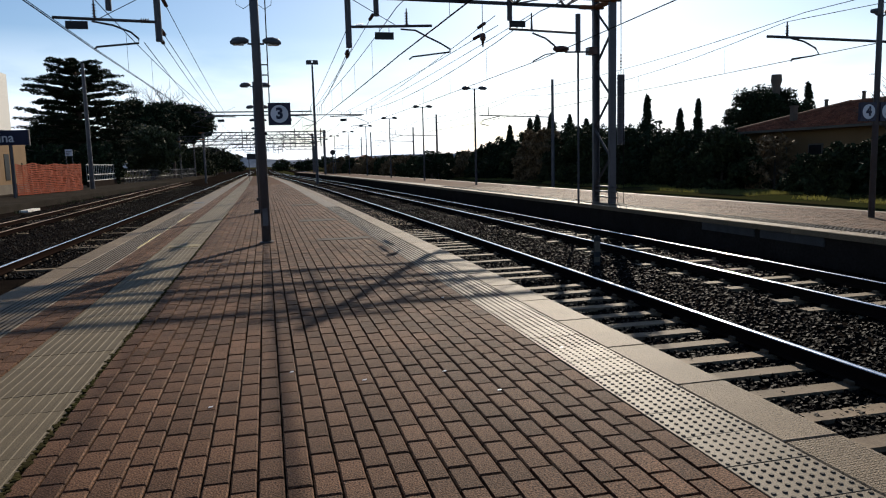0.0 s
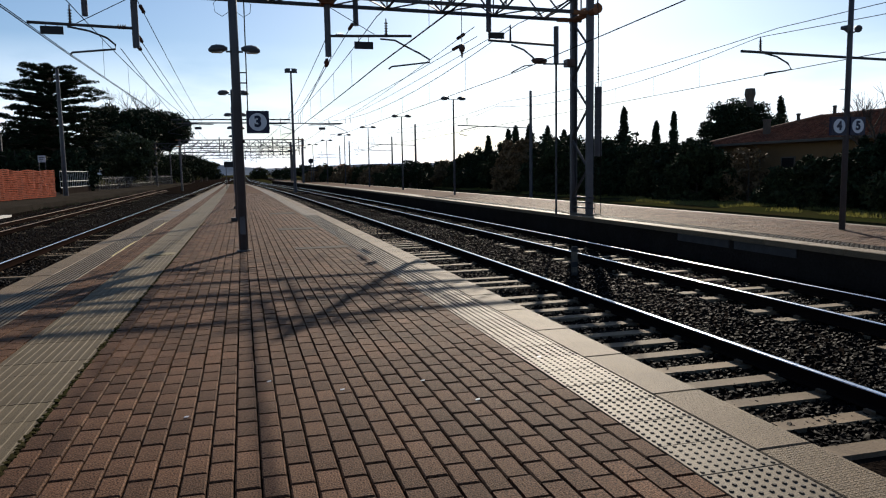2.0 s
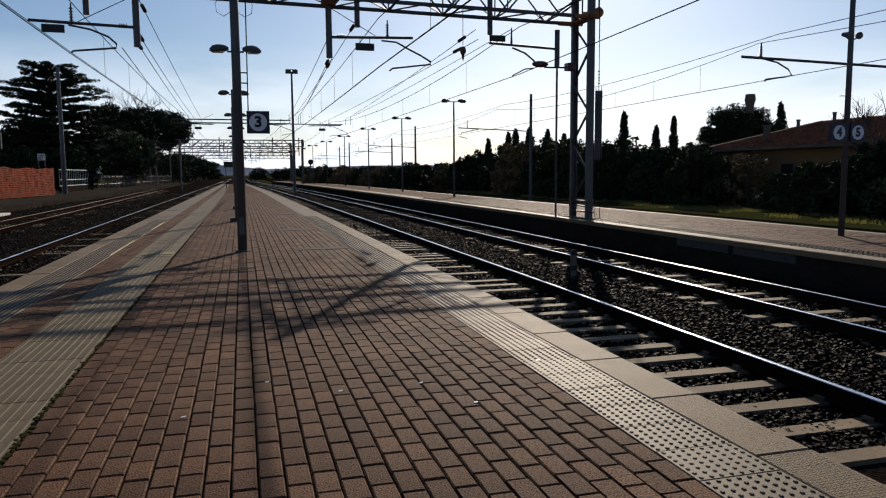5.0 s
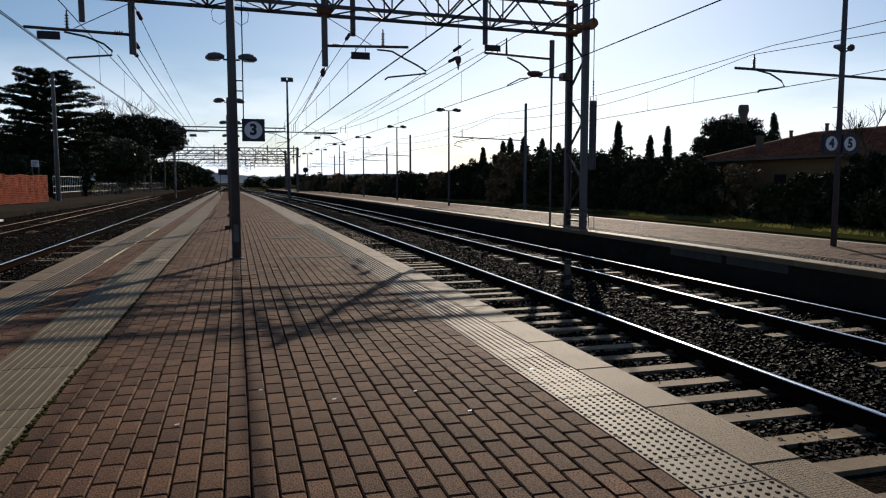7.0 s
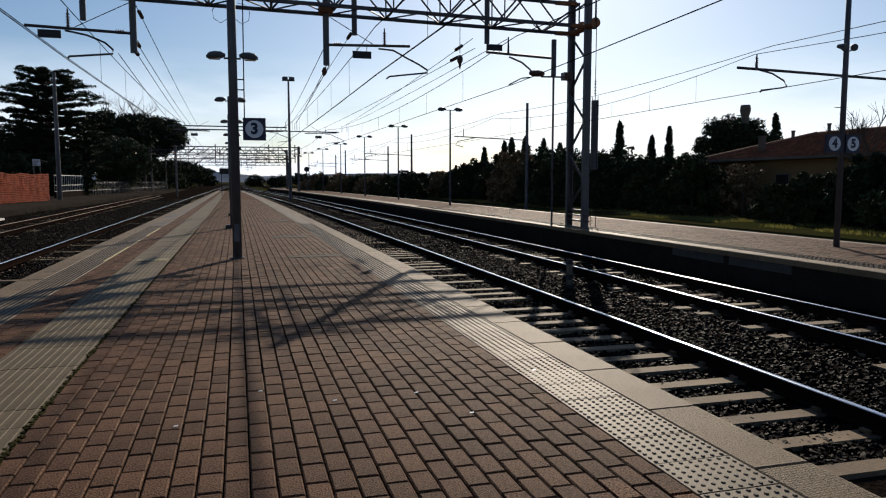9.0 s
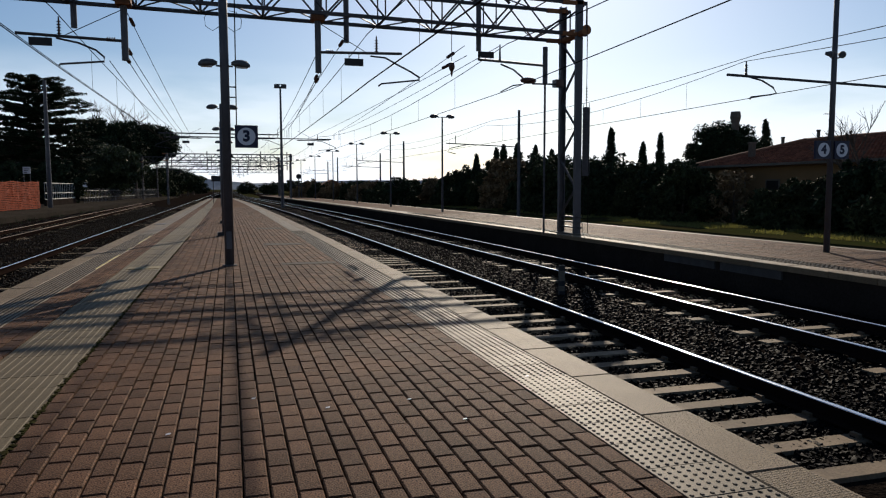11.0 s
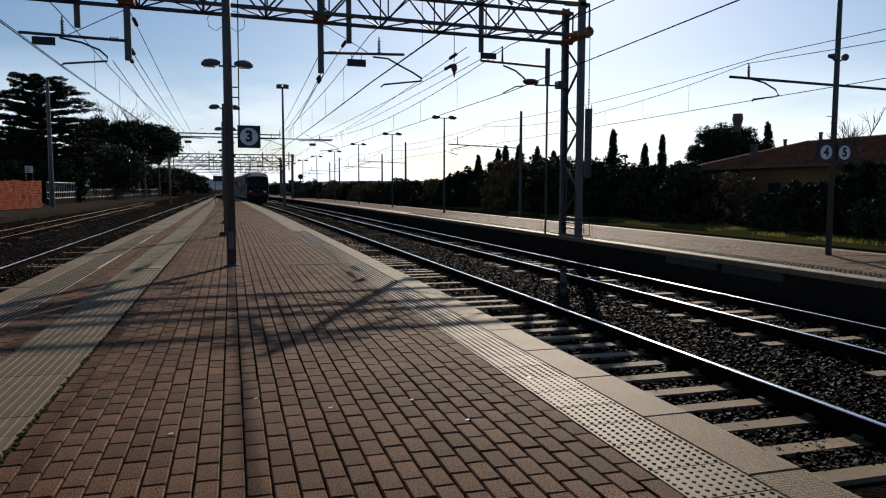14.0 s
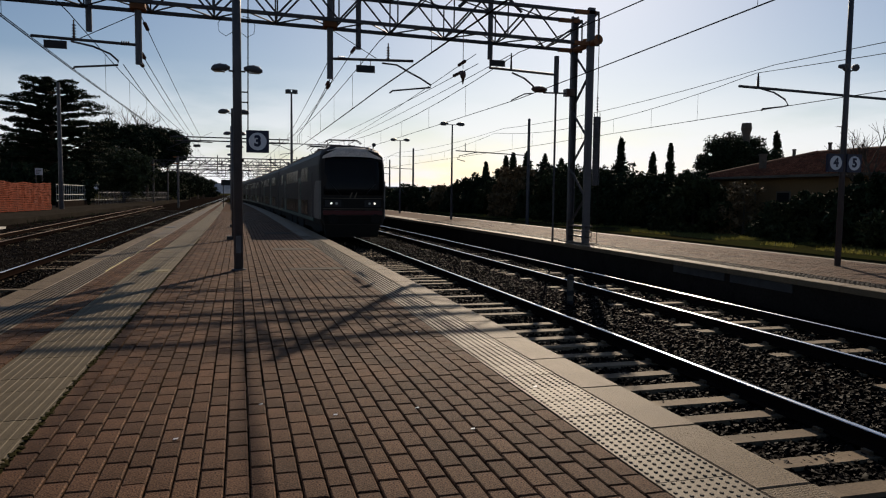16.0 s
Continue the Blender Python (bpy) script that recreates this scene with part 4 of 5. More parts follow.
def crown_tree(x, y, h, rx, rz, zc, material, seed, name, label, clumps=170, per=60, size=.24, ry=None, lumps=1.2):
    rg = random.Random(seed)
    ob = thing(name, label, "tree")
    trunk_mesh(ob, x, y, -.95, h * .85, .32, 9, rx * .85, seed, .4)
    cs, rs = [], []
    for i in range(clumps):
        d = Vector((rg.gauss(0, 1), rg.gauss(0, 1), rg.gauss(0, 1))).normalized() * (rg.random() ** .33) * rg.uniform(.86, 1.08)
        cs.append((x + d.x * rx, y + d.y * (ry or rx), zc + d.z * rz))
        k = rg.uniform(.5, 1.0) * lumps
        rs.append((k, k, k * .7))
    leaf_soup("foliage", cs, rs, per, size, material, ob, seed)
    return ob


cedar(-26.9, 120, 18.6, 6.8, 3)
crown_tree(-19.2, 166, 17.0, 8.8, 4.6, 10.8, M["leafdark"], 11, "stone_pine", "broad dark stone pine with rounded dense crown", 460, 190, .25, lumps=1.6)
crown_tree(-23.0, 150, 16.0, 7.2, 6.0, 8.4, M["leafdark"], 12, "evergreen_oak", "dark evergreen tree behind the fence", 330, 150, .31, lumps=1.6)
crown_tree(-19.7, 137.5, 10.5, 5.2, 4.1, 5.0, M["leafgloss"], 13, "magnolia_tree", "glossy-leaved evergreen tree beside the railing", 320, 120, .25, lumps=1.15)
crown_tree(-33.5, 132, 13.0, 6.5, 5.5, 4.5, M["leafdark"], 14, "evergreen_tree", "dark evergreen tree behind the station fence", 240, 130, .3, lumps=1.4)
crown_tree(-22.5, 108, 7.0, 3.6, 2.9, 2.2, M["leafdark"], 15, "evergreen_tree", "dark low evergreen tree behind the railing", 190, 70, .32, lumps=1.0)
crown_tree(-28.5, 106, 7.0, 4.2, 2.8, 2.0, M["leafdark"], 16, "evergreen_tree", "dark low evergreen tree behind the station fence", 200, 70, .32, lumps=1.0)
crown_tree(-16.5, 190, 9.0, 5.5, 3.6, 2.8, M["leafmid"], 17, "garden_tree", "dull green tree at the bend of the line", 110, 50, .28, lumps=1.4)

for i, (x, y, h, r) in enumerate(((-16.5, 212, 8.5, 4.6), (-15.0, 236, 8.8, 5.0), (-14.0, 262, 8.0, 4.8), (-13.5, 290, 7.5, 5.0), (-21.5, 225, 9.5, 5.0))):
    crown_tree(x, y, h, r, h * .36, h * .5, M["leafmid"] if i % 2 else M["leafdark"], 180 + i, "lineside_tree", "dull dark green tree beside the distant line", 120, 50, .34, lumps=1.3)

# shrubs along the far platform
rgs = random.Random(4)
for i, (x, y, r, h) in enumerate(((25.5, 22.0, 1.9, 3.1), (26.2, 25.0, 1.9, 3.5), (26.0, 28.0, 1.8, 2.9), (26.3, 30.6, 1.5, 2.3), (26.8, 39.8, 2.3, 4.1), (25.8, 37.2, 2.3, 3.8), (26.6, 42.0, 2.4, 3.9),
                                  (25.6, 46.0, 2.5, 4.2), (26.4, 50.0, 2.6, 4.4), (25.4, 54.5, 2.6, 4.9), (26.0, 59.0, 2.7, 5.0), (25.2, 64.0, 2.7, 5.2), (25.6, 69.0, 2.7, 5.0), (24.8, 74.0, 2.6, 4.6),
                                  (24.6, 79.0, 2.5, 4.2), (24.2, 84.0, 2.5, 3.7), (23.8, 90.0, 2.5, 3.4), (23.2, 96.0, 2.6, 3.3))):
    shrub(x, y, r, h, (M["leafmid"], M["leafdark"], M["leafmid"], M["leafbrown"])[i % 4 if i > 9 else i % 3], 30 + i, per=95, clumps=130, size=.10 + y * .0012)
# added shrub: its brown leaves stand in for orange haze before the house
shrub(27.6, 35.0, 1.5, 3.7, M["leafbrown"], 61, label="brown stand-in shrub for the orange haze before the ochre house", per=26)
for i, (x, y, r, h) in enumerate(((29.5, 52, 2.6, 4.8), (30.5, 58, 2.8, 5.0), (29.0, 64, 2.9, 5.6), (29.5, 72, 3.0, 5.7), (32.0, 66, 2.8, 5.0))):
    shrub(x, y, r, h, M["leafdark"], 70 + i, "evergreen_tree", "dark evergreen tree behind the shrubs", 46, 90, .2, group="trees behind the shrubs")
for i, (x, y, h, r) in enumerate(((33.75, 60, 7.5, .75), (37.1, 60, 6.2, .7), (38.95, 60, 7.1, .7), (42.3, 50, 7.5, .8), (27.0, 72, 6.2, .9), (27.8, 72, 6.6, .95), (29.4, 72, 6.7, 1.0), (30.6, 70, 6.4, .9),
                                  (32.0, 69, 5.9, 1.0), (26.2, 76, 5.7, .8), (34.4, 68, 5.7, 1.0))):
    cypress(x, y, h, r, 90 + i)
crown_tree(36.1, 47.0, 7.5, 3.2, 2.6, 3.6, M["leafdark"], 21, "ivy_tree", "dense dark evergreen tree beside the chimney", 250, 150, .13, lumps=.8)
crown_tree(18.3, 80, 4.0, 1.75, 1.5, 1.35, M["leafdark"], 22, "round_tree", "round dark evergreen tree beyond the far platform", 90, 60, .14, lumps=.55)
for i in range(9):
    y = 104 + i * 3.2
    shrub(bx(22.5 - i * 1.05, y) + 1, y, 2.4, 3.3 + .4 * math.sin(i * 2.1), M["leafbrown"] if i % 3 else M["leafmid"], 120 + i, "reed_clump", "dry brownish reed thicket", 40, 70, .26, group="reeds")
for i in range(7):
    y = 84 + i * 4
    shrub(20.2 - i * .1, y, 1.5, 2.5, M["leafmid"], 135 + i, per=40, clumps=60, size=.2)
for i in range(12):
    y = 320 + rgs.uniform(-25, 50)
    crown_tree(-46 + i * 9.0 + (8 if i > 4 else -4), y, 6.5, 4.8, 2.6, 1.6 + rgs.uniform(-.4, .9), M["leafmid"] if i % 2 else M["leafdark"], 150 + i, "distant_tree", "distant dull green tree beyond the curve", 60, 46, .42, lumps=1.5)

# bare tree by the house
bare = thing("bare_tree", "leafless tree with fine twigs before the house", "tree")
bm = bmesh.new()
rgb = random.Random(8)


def twig(p, d, l, r, depth):
    e = p + d * l
    tube(bm, [p, e], [r, r * .6], 4, False)
    if depth:
        for _ in range(4 if depth > 1 else 3):
            nd = (d + Vector((rgb.uniform(-.8, .8), rgb.uniform(-.8, .8), rgb.uniform(-.15, .6)))).normalized()
            twig(p.lerp(e, rgb.uniform(.5, 1)), nd, l * rgb.uniform(.55, .75), r * .55, depth - 1)


twig(Vector((26.9, 25.4, -.6)), Vector((-.03, .04, 1)), 2.75, .11, 4)
part("branching_crown", bm, M["bark"], bare)
bare = thing("bare_tree", "leafless tree with fine twigs behind the stone pine", "tree")
bm = bmesh.new()
twig(Vector((-25.3, 182, -.95)), Vector((0, 0, 1)), 10.5, .3, 4)
part("branching_crown", bm, M["bark"], bare)

# grass strips
rg = np.random.default_rng(9)


def grass(name, n, fx, y0, y1, hmin, hmax, label, z0=-.96, material="grass"):
    ys = y0 + (y1 - y0) * rg.random(n)
    xs = fx(ys, rg.random(n))
    keep = np.array([noise.noise((x * .45, y * .3, 4.0)) > (-.14 if hmax < .3 else .02) for x, y in zip(xs, ys)])
    xs, ys = xs[keep], ys[keep]
    n = len(xs)
    h, a = rg.uniform(hmin, hmax, n), rg.uniform(0, 6.28, n)
    w = .012 + ys * .0004
    dx, dy = np.cos(a) * w, np.sin(a) * w
    lx, ly = rg.normal(0, .06, n), rg.normal(0, .06, n)
    z = np.full(n, z0)
    v = np.stack([np.stack([xs - dx, ys - dy, z], 1), np.stack([xs + dx, ys + dy, z], 1), np.stack([xs + lx, ys + ly, z + h], 1)], 1).reshape(-1, 3)
    return tagged(soup(name, v.tolist(), np.arange(3 * n).reshape(-1, 3).tolist(), M[material]), label, "grass", "", "stuff")


grass("grass", 75000, lambda y, u: 22.3 + u ** .7 * 3.0 - np.maximum(0, y - 60) * .03, 14, 100, .05, .22, "short yellowish green grass beside the far platform", -.49)
grass("weeds", 1800, lambda y, u: -14.5 + u * 1.3, 34, 110, .08, .34, "patchy weeds along the low platform edge", -.74, "leafmid")

# ---------------- house with the terracotta roof ----------------
house = thing("house", "single-storey ochre house with hipped terracotta roof", "house")
HX, HY0, HY1, HX1, EAVE = 29.4, 12.0, 40.2, 41.0, 2.85
bm = bmesh.new()
box(bm, HX, HX1, HY0, HY1, -1.0, EAVE)
part("wall", bm, M["ochre"], house, "ochre plaster wall")
RIDGE_X, RIDGE_Z = 34.6, 4.36
bm = bmesh.new()
c = [bm.verts.new(p) for p in ((HX - .6, HY0 - .6, EAVE - .02), (HX1 + .6, HY0 - .6, EAVE - .02), (HX1 + .6, HY1 + .6, EAVE - .02), (HX - .6, HY1 + .6, EAVE - .02), (RIDGE_X, HY0 + 3, RIDGE_Z), (RIDGE_X, HY1 - 3, RIDGE_Z))]
for f in ((0, 1, 2, 3), (0, 3, 5, 4), (1, 4, 5, 2), (0, 4, 1), (3, 2, 5)):
    bm.faces.new([c[i] for i in f])
roof = part("roof", bm, M["rooftile"], house, "weathered terracotta roof")
bm = bmesh.new()
box(bm, HX - .68, HX - .56, HY0 - .7, HY1 + .7, EAVE - .1, EAVE + .04)
part("gutter", bm, M["concrete"], house, "grey eaves gutter")
cs, hs = [], []
for r in range(17):
    u = r / 17
    x = HX - .6 + (RIDGE_X - HX + .6) * u
    z = EAVE + (RIDGE_Z - EAVE) * u
    ya, yb = HY0 - .6 + 3.6 * u, HY1 + .6 - 3.6 * u
    k = int((yb - ya) / .24)
    for j in range(k):
        cs.append((x + .17, ya + (j + .5) * (yb - ya) / k, z + .075))
        hs.append((.2, .085, .035))
v, f = boxes(cs, hs)
tiles = tagged(soup("roof_tiles", v, f, M["rooftile"], roof), kind="stuff")
for a, c2 in (((HX - .62, HY1 + .62, EAVE + .06), (RIDGE_X, HY1 - 3, RIDGE_Z + .1)), ((HX - .62, HY0 - .62, EAVE + .06), (RIDGE_X, HY0 + 3, RIDGE_Z + .1)), ((RIDGE_X, HY0 + 3, RIDGE_Z + .08), (RIDGE_X, HY1 - 3, RIDGE_Z + .08))):
    bm = bmesh.new()
    tube(bm, [a, c2], .16, 8)
    part("ridge_cap", bm, M["rooftile"], roof)
for y in (16, 20.5, 25, 29.5, 34):
    bm = bmesh.new()
    box(bm, HX - .05, HX + .02, y - .55, y + .55, .4, 2.0)
    w = part("window", bm, M["concrete"], house, "grey window frame")
    bm = bmesh.new()
    box(bm, HX - .06, HX - .02, y - .46, y + .46, .48, 1.92)
    part("shutter", bm, M["trainunder"], w, "dark closed shutter")
for x, y, z0, z1, s in ((30.7, 37.4, 3.2, 4.2, .15), (33.4, 37.9, 4.1, 4.6, .07), (34.6, 36.3, 4.3, 4.95, .07), (34.6, 30.6, 4.2, 5.3, .13)):
    bm = bmesh.new()
    box(bm, x - s, x + s, y - s, y + s, z0 - .6, z1)
    box(bm, x - s * 1.25, x + s * 1.25, y - s * 1.25, y + s * 1.25, z1, z1 + .1)
    part("chimney", bm, M["concrete"], house)
bm = bmesh.new()
ax, ay = 34.7, 35.6
tube(bm, [(ax, ay, 4.3), (ax, ay, 6.0)], .02, 5)
tube(bm, [(ax - .35, ay, 5.95), (ax + .35, ay, 5.9)], .012, 4)
for i in range(5):
    tube(bm, [(ax - .3 + i * .15, ay - .2, 5.93), (ax - .3 + i * .15, ay + .2, 5.93)], .01, 4)
part("aerial", bm, M["galv"], house)
bm = bmesh.new()
tube(bm, [(HX - .62, 36.2, EAVE - .06), (HX - .12, 36.2, EAVE - .45), (HX - .08, 36.2, -.9)], .05, 8)
part("downpipe", bm, M["concrete"], house, "grey downpipe")
stack = thing("chimney_stack", "tall round brick chimney with flared head", "chimney")
bm = bmesh.new()
tube(bm, [(36.2, 46, -1), (36.2, 46, 6.3)], [.38, .26], 14)
tube(bm, [(36.2, 46, 6.3), (36.2, 46, 6.75), (36.2, 46, 7.15)], [.27, .39, .33], 14)
part("shaft", bm, M["concrete"], stack)
shed = thing("trackside_hut", "small far hut beyond the far platform", "hut")
bm = bmesh.new()
box(bm, 15.2, 19.2, 128, 132, -1, 1.9)
part("wall", bm, M["plaster"], shed)
bm = bmesh.new()
rv = [bm.verts.new(p) for p in ((14.8, 127.6, 1.9), (19.6, 127.6, 1.9), (19.6, 132.4, 1.9), (14.8, 132.4, 1.9), (17.2, 127.6, 3.1), (17.2, 132.4, 3.1))]
for q in ((0, 1, 4), (2, 3, 5), (0, 4, 5, 3), (1, 2, 5, 4), (0, 3, 2, 1)):
    bm.faces.new([rv[i] for i in q])
part("roof", bm, M["rooftile"], shed)
weights = thing("tension_weight", "dark stack of iron tension weights hanging beside the portal mast", "weight")
wx, wy = 11.70, PORTAL_Y
for i in range(13):
    z = 1.95 + i * .179
    bm = bmesh.new()
    tube(bm, [(wx, wy, z), (wx, wy, z + .012), (wx, wy, z + .163), (wx, wy, z + .178)], [.112, .125, .125, .112], 14)
    part("weight", bm, M["paintpost"], weights)
bm = bmesh.new()
tube(bm, [(wx, wy, 4.25), (wx, wy, 6.85)], .012, 6)
for i in range(5):
    tube(bm, [(wx, wy, 4.5 + i * .1), (wx, wy, 4.54 + i * .1)], [.04, .02], 6)
part("suspension_wire", bm, M["wire"], weights)
bm = bmesh.new()
tube(bm, [(wx - .05, wy - .035, 6.85), (wx - .05, wy + .035, 6.85)], .17, 16)
tube(bm, [(11.1, wy, 6.8), (wx, wy, 6.87)], .04, 6)
part("pulley", bm, M["rust"], weights, "rust-brown pulley wheel on its arm")
bm = bmesh.new()
for yy in (wy - .2, wy + .2):
    tube(bm, [(wx, yy, -.02), (wx, yy, 4.4)], .012, 5)
part("guide_rod", bm, M["wire"], weights)

# ---------------- west side: station yard ----------------
stationhouse = thing("station_building", "ochre plastered station building with stone plinth", "building")
bm = bmesh.new()
box(bm, -36, -22.4, 48, 77.5, -.4, 5.0)
part("wall", bm, M["ochre"], stationhouse)
bm = bmesh.new()
box(bm, -36.1, -22.34, 47.9, 77.56, -.4, .5)
part("plinth", bm, M["concrete"], stationhouse, "grey stone plinth")
bm = bmesh.new()
box(bm, -36.4, -22.0, 47.6, 77.9, 5.0, 5.25)
part("cornice", bm, M["concrete"], stationhouse)
for y in (52, 57, 62, 67, 72):
    bm = bmesh.new()
    box(bm, -22.42, -22.36, y - .6, y + .6, .9, 3.2)
    part("window", bm, M["glassdark"], stationhouse)

fence = thing("orange_barrier", "orange plastic net barrier on wooden stakes", "fence")
fa, fb = Vector((-19.6, 64.5, -.36)), Vector((-17.75, 77.6, -.36))
for i in range(10):
    p = fa.lerp(fb, i / 9)
    bm = bmesh.new()
    tube(bm, [p, p + Vector((0, 0, 2.7))], .045, 6)
    part("stake", bm, M["bark"], fence)
for k in range(17):
    bm = bmesh.new()
    z = .12 + k * .15
    pts = []
    for i in range(28):
        p = fa.lerp(fb, i / 27)
        pts.append(p + Vector((.13 + .07 * noise.noise((i * .7, k * .3, 1)), 0, z * (1 + .06 * noise.noise((i * .23, .2, 9))) + .05 * noise.noise((i * .5, k * .2, 5)))))
    for a, b in zip(pts, pts[1:]):
        w = Vector((0, 0, .062))
        bm.faces.new([bm.verts.new(q) for q in (a - w, b - w, b + w, a + w)])
    nb = part("net_band", bm, M["orange"], fence)
    md = nb.modifiers.new("thick", "SOLIDIFY")
    md.thickness = .012

rail = thing("metal_railing", "pale metal railing on a low concrete wall", "railing")
bm = bmesh.new()
box(bm, -20.0, -19.75, 90, 106, -.4, .35)
part("low_wall", bm, M["brickwall"], rail, "dark low wall")
for z in (.36, 1.05, 2.2):
    bm = bmesh.new()
    box(bm, -19.92, -19.86, 90, 106, z, z + .07)
    part("rail_bar", bm, M["dirtywhite"], rail)
for i in range(17):
    bm = bmesh.new()
    tube(bm, [(-19.89, 90 + i, .34), (-19.89, 90 + i, 2.2)], .022, 5)
    part("baluster", bm, M["dirtywhite"], rail)
picket = thing("picket_fence", "dark grey picket fence under the trees", "fence")
for z in (.3, 1.3):
    bm = bmesh.new()
    tube(bm, [(-19.4, 109, z), (-16.5, 185, z)], .05, 4)
    part("fence_rail", bm, M["paintpost"], picket)
for i in range(76):
    y = 109 + i
    x = -19.4 + 2.9 * i / 76
    bm = bmesh.new()
    box(bm, x + .05, x + .12, y - .05, y + .05, -.5, 1.6)
    part("picket", bm, M["paintpost"], picket)

name_sign = thing("station_name_sign", "dark blue station name board on a steel post", "sign", m=pose(-18.45, 60.5, -.36, 0, 0, -4))
bm = bmesh.new()
tube(bm, [(0, 0, 0), (0, 0, 5.0)], .13, 8)
part("post", bm, M["paintpost"], name_sign)
bm = bmesh.new()
box(bm, -4.4, 1.35, -.2, -.05, 3.95, 5.05)
part("panel", bm, M["signblue"], name_sign)
bm = bmesh.new()
box(bm, 1.35, 1.42, -.22, -.03, 3.9, 5.1)
part("panel_frame", bm, M["galv"], name_sign)
lettering("Cecina", .95, (-.95, -.21, 4.47), M["white"], name_sign, .01)
ws = thing("notice_board", "small white notice board on two thin posts", "sign", m=pose(-20.15, 84, -.36))
for s in (-.3, .3):
    bm = bmesh.new()
    tube(bm, [(s, 0, 0), (s, 0, 3.5)], .045, 6)
    part("post", bm, M["paintpost"], ws)
bm = bmesh.new()
box(bm, -.36, .36, -.06, -.02, 3.5, 4.2)
wp = part("panel", bm, M["white"], ws)
for i in range(3):
    bm = bmesh.new()
    box(bm, -.27, .24 - i * .1, -.066, -.061, 3.95 - i * .18, 4.02 - i * .18)
    part("text_line", bm, M["paintpost"], wp)
for y0, y1 in ((45.5, 47.8), (33.0, 35.6)):
    slab = thing("concrete_slab", "pale concrete block lying beside the track", "block")
    bm = bmesh.new()
    box(bm, -13.75, -13.3, y0, y1, -.85, -.6)
    part("block", bm, M["dirtywhite"], slab)
tower_b = thing("apartment_block", "pale distant apartment block behind the trees", "building")
bm = bmesh.new()
box(bm, -78, -62, 190, 205, -1, 26)
part("wall", bm, M["dirtywhite"], tower_b)
for k in range(7):
    bm = bmesh.new()
    box(bm, -77, -63, 189.7, 190.0, 1.5 + k * 3.4, 2.9 + k * 3.4)
    part("window_band", bm, M["glassdark"], tower_b)

# plates on the wall of the far platform
for y0, y1 in ((11.9, 13.8), (14.0, 16.0)):
    pl = thing("wall_plate", "faded grey plate fixed to the dark platform wall", "plate", "plates on the platform wall")
    bm = bmesh.new()
    box(bm, P2L + .02, P2L + .082, y0, y1, -.31, -.135)
    part("plate", bm, M["brickedge"], pl)


# ---------------- train ----------------
COACH_L = 25.6


